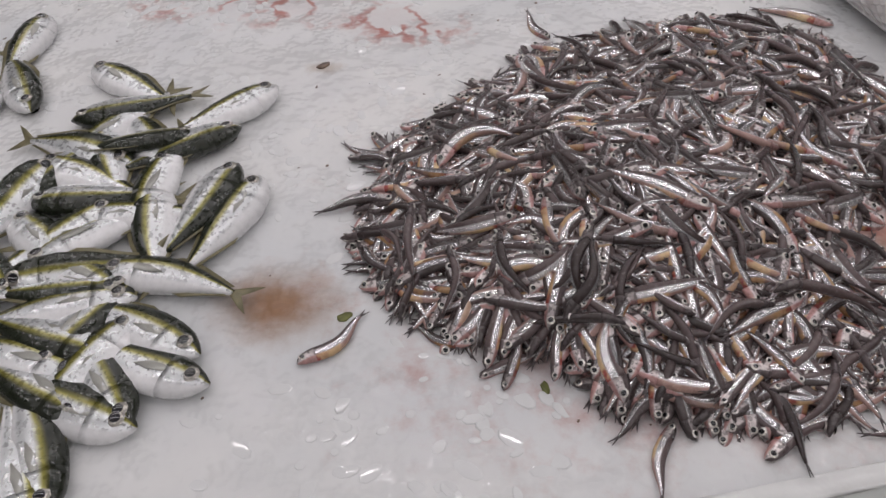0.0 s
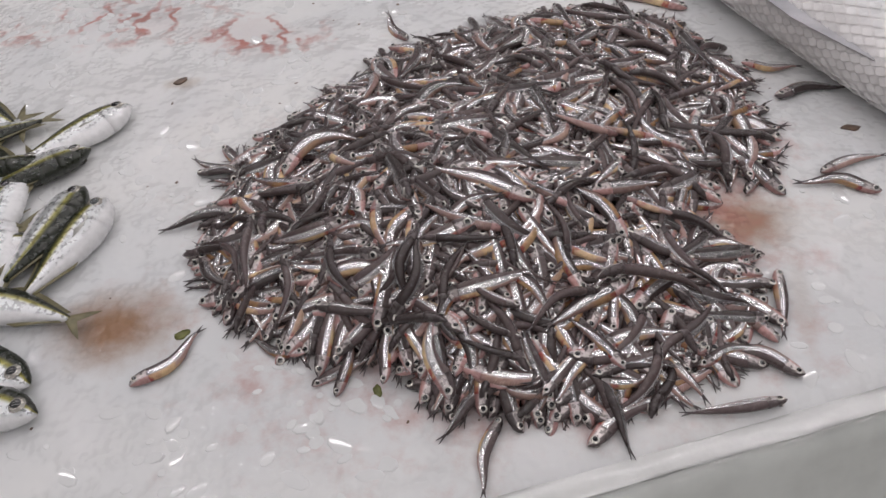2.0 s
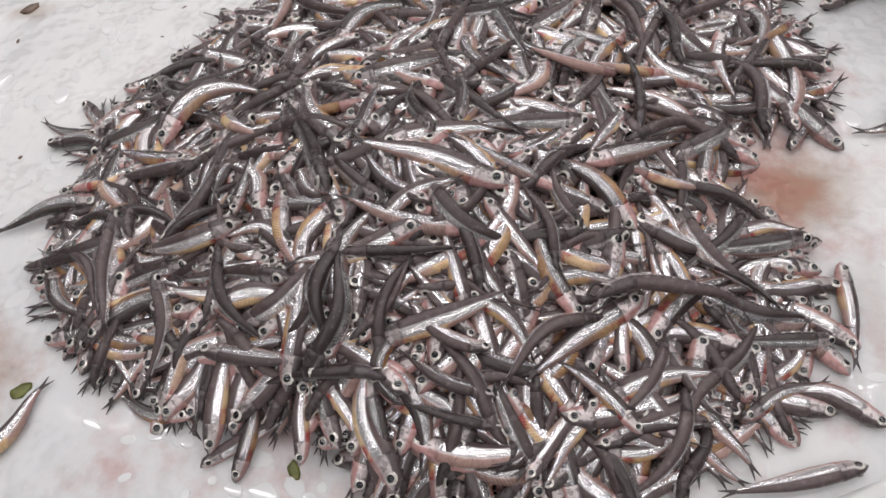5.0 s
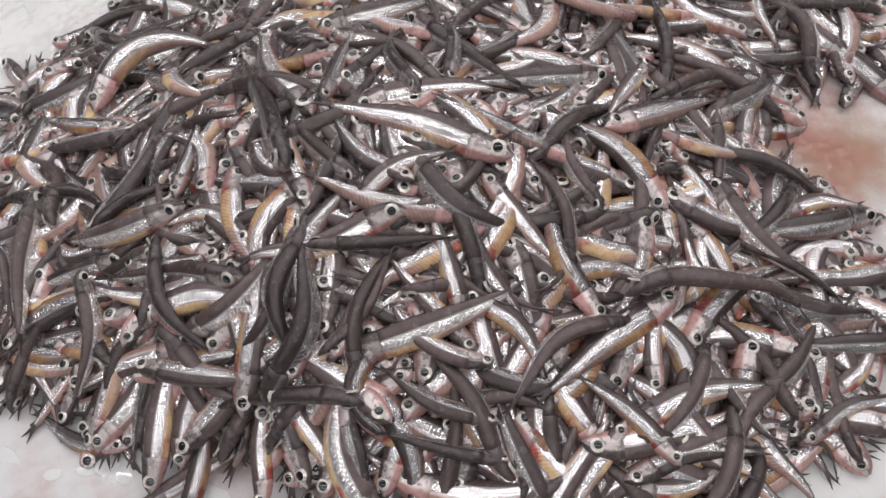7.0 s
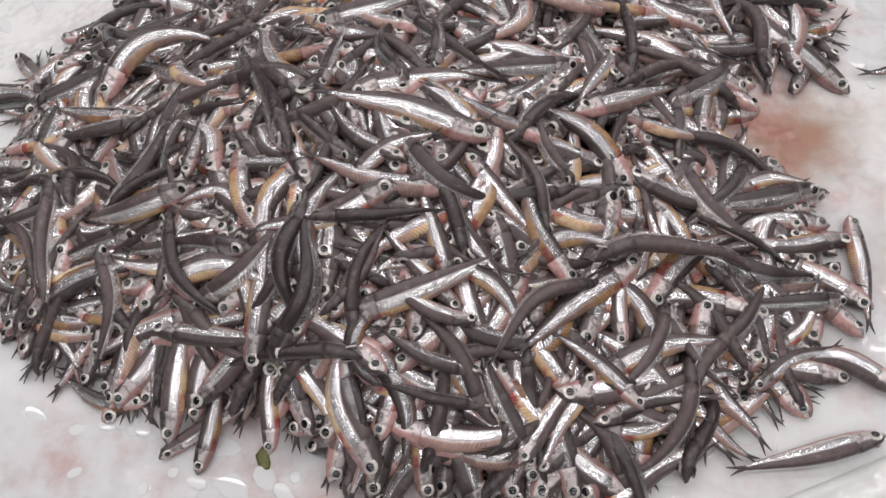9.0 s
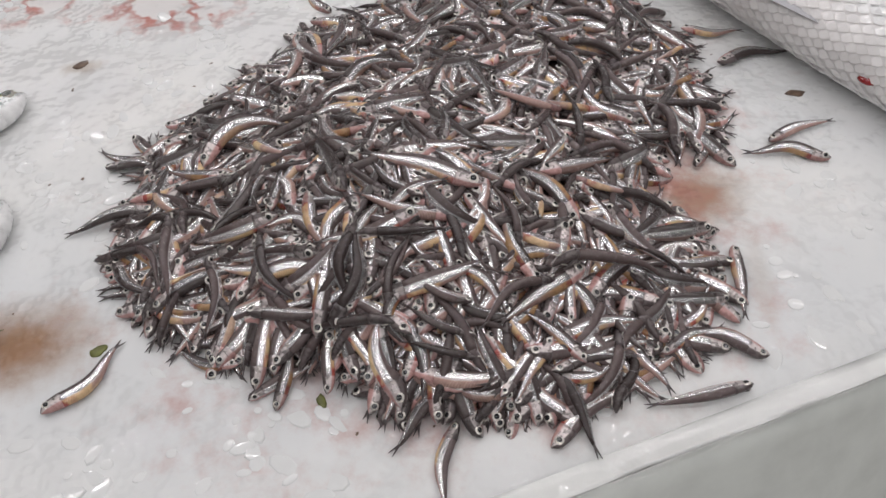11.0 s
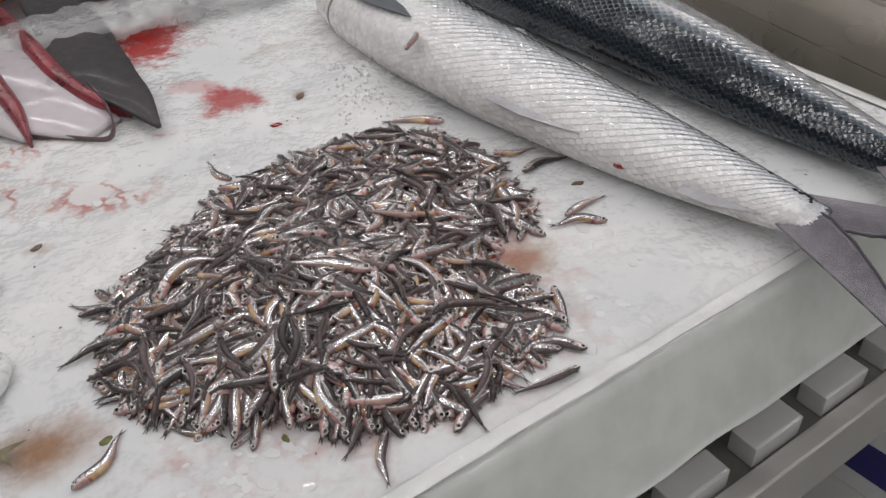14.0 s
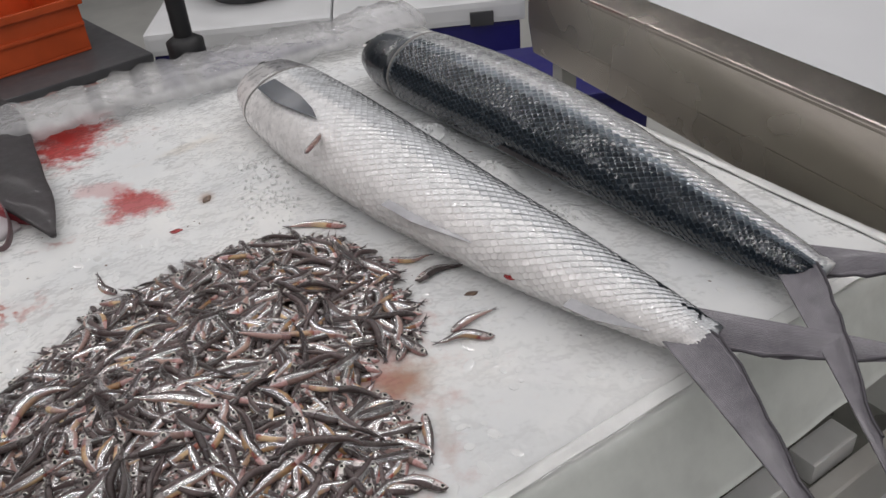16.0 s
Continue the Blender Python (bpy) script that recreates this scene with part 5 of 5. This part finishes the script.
for _ in range(130):
    u, v = srng.uniform(0.1, 2.2), srng.uniform(0.03, 1.35)
    p = tb(u, v, 0)
    r = srng.uniform(0.0008, 0.0026)
    z = ICE_Z + ice_height(p.x, p.y)
    k = len(sv)
    st = srng.uniform(1.0, 2.6)
    a0 = srng.uniform(0, 6.3)
    for q in range(6):
        a = q / 6 * 2 * math.pi
        dx, dy = r * st * math.cos(a), r * math.sin(a) * srng.uniform(0.6, 1.2)
        sv.append((p.x + dx * math.cos(a0) - dy * math.sin(a0), p.y + dx * math.sin(a0) + dy * math.cos(a0), z + 0.0002))
    sv.append((p.x, p.y, z + 0.0012))
    sf.extend((k + q, k + (q + 1) % 6, k + 6) for q in range(6))
specks = new("scattered_specks", mesh_of("scattered_specks", sv, sf, [M_BIT]))
tagged(specks, "tiny dark specks scattered on the wet ice", "specks", kind="stuff")
# low wet lumps of melting ice, in clusters, that glint under the tubes
wrng = random.Random(23)
wv, wf = [], []
for _ in range(480):
    cu, cw = wrng.uniform(0.03, 2.25), wrng.uniform(0.03, 1.40)
    turn = wrng.uniform(0, 3.14)
    for _ in range(wrng.randint(2, 8)):
        u, w = cu + wrng.gauss(0, 0.022), cw + wrng.gauss(0, 0.022)
        p = tb(min(2.30, max(0.03, u)), min(1.44, max(0.03, w)), 0)
        if any(((p.x - sx) / rx) ** 2 + ((p.y - sy) / ry) ** 2 < 1.4 for sx, sy, rx, ry, _, colour, _ in STAINS if colour != PINK):
            continue
        r, high = wrng.uniform(0.0030, 0.0085), wrng.uniform(0.00006, 0.00018)
        long, a0 = wrng.uniform(1.0, 2.2), turn + wrng.gauss(0, 0.5)
        tilt_x, tilt_y = wrng.gauss(0, 0.06), wrng.gauss(0, 0.06)
        k = len(wv)
        for ring, lift in ((1.0, -0.0005), (0.9, 0.0005), (0.8, 0.0005 + high * 0.36), (0.4, 0.0005 + high * 0.84)):
            for q in range(8):
                t = q / 8 * 2 * math.pi
                dx, dy = r * long * ring * math.cos(t), r * ring * math.sin(t)
                ex, ey = dx * math.cos(a0) - dy * math.sin(a0), dx * math.sin(a0) + dy * math.cos(a0)
                wv.append((p.x + ex, p.y + ey, ICE_Z + ice_height(p.x, p.y) + lift + (ex * tilt_x + ey * tilt_y if ring < 1 else 0)))
        wv.append((p.x, p.y, ICE_Z + ice_height(p.x, p.y) + 0.0005 + high))
        for g in (0, 8, 16):
            wf.extend((k + g + q, k + g + (q + 1) % 8, k + g + 8 + (q + 1) % 8, k + g + 8 + q) for q in range(8))
        wf.extend((k + 24 + q, k + 24 + (q + 1) % 8, k + 32) for q in range(8))
lumps = new("wet_ice_lumps", mesh_of("wet_ice_lumps", wv, wf, [M_LUMP]))
tagged(lumps, "low glistening lumps of melting ice on the bed", "ice", kind="stuff")
# loose crushed ice along the big fish
cv, cf = [], []
for cx, cy, r, cnt in ((0.47, 1.33, 0.07, 170), (0.44, 1.20, 0.05, 90), (0.83, 1.12, 0.035, 120), (0.79, 1.33, 0.045, 150), (0.90, 0.93, 0.035, 90)):
    for _ in range(cnt):
        x, y = srng.gauss(cx, r * 0.6), srng.gauss(cy, r * 0.7)
        s = srng.uniform(0.0015, 0.0048)
        z = ICE_Z + ice_height(x, y) + s * 0.2
        k = len(cv)
        for px, py, pz in ((1, 0, 0), (-1, 0, 0), (0, 1, 0), (0, -1, 0), (0, 0, 1), (0, 0, -1)):
            f = srng.uniform(0.6, 1.2) * s
            cv.append((x + px * f + srng.uniform(-0.3, 0.3) * s, y + py * f + srng.uniform(-0.3, 0.3) * s, z + pz * f))
        cf.extend((k + a, k + b_, k + c) for a, b_, c in ((0, 2, 4), (2, 1, 4), (1, 3, 4), (3, 0, 4), (2, 0, 5), (1, 2, 5), (3, 1, 5), (0, 3, 5)))
grains = new("crushed_ice", mesh_of("crushed_ice", cv, cf, [M_ICE], smooth=False))
tagged(grains, "loose grains of crushed ice beside the big fish", "ice", kind="stuff")
# the lone anchovy caught on the big fish
anchovies[6].place("anchovy", Matrix.Translation((0.535, 1.205, Z1 + 0.118)) @ pose(0, 0, 0, -35, 0, 60), "single small anchovy stuck to the big silver fish", "fish", "")
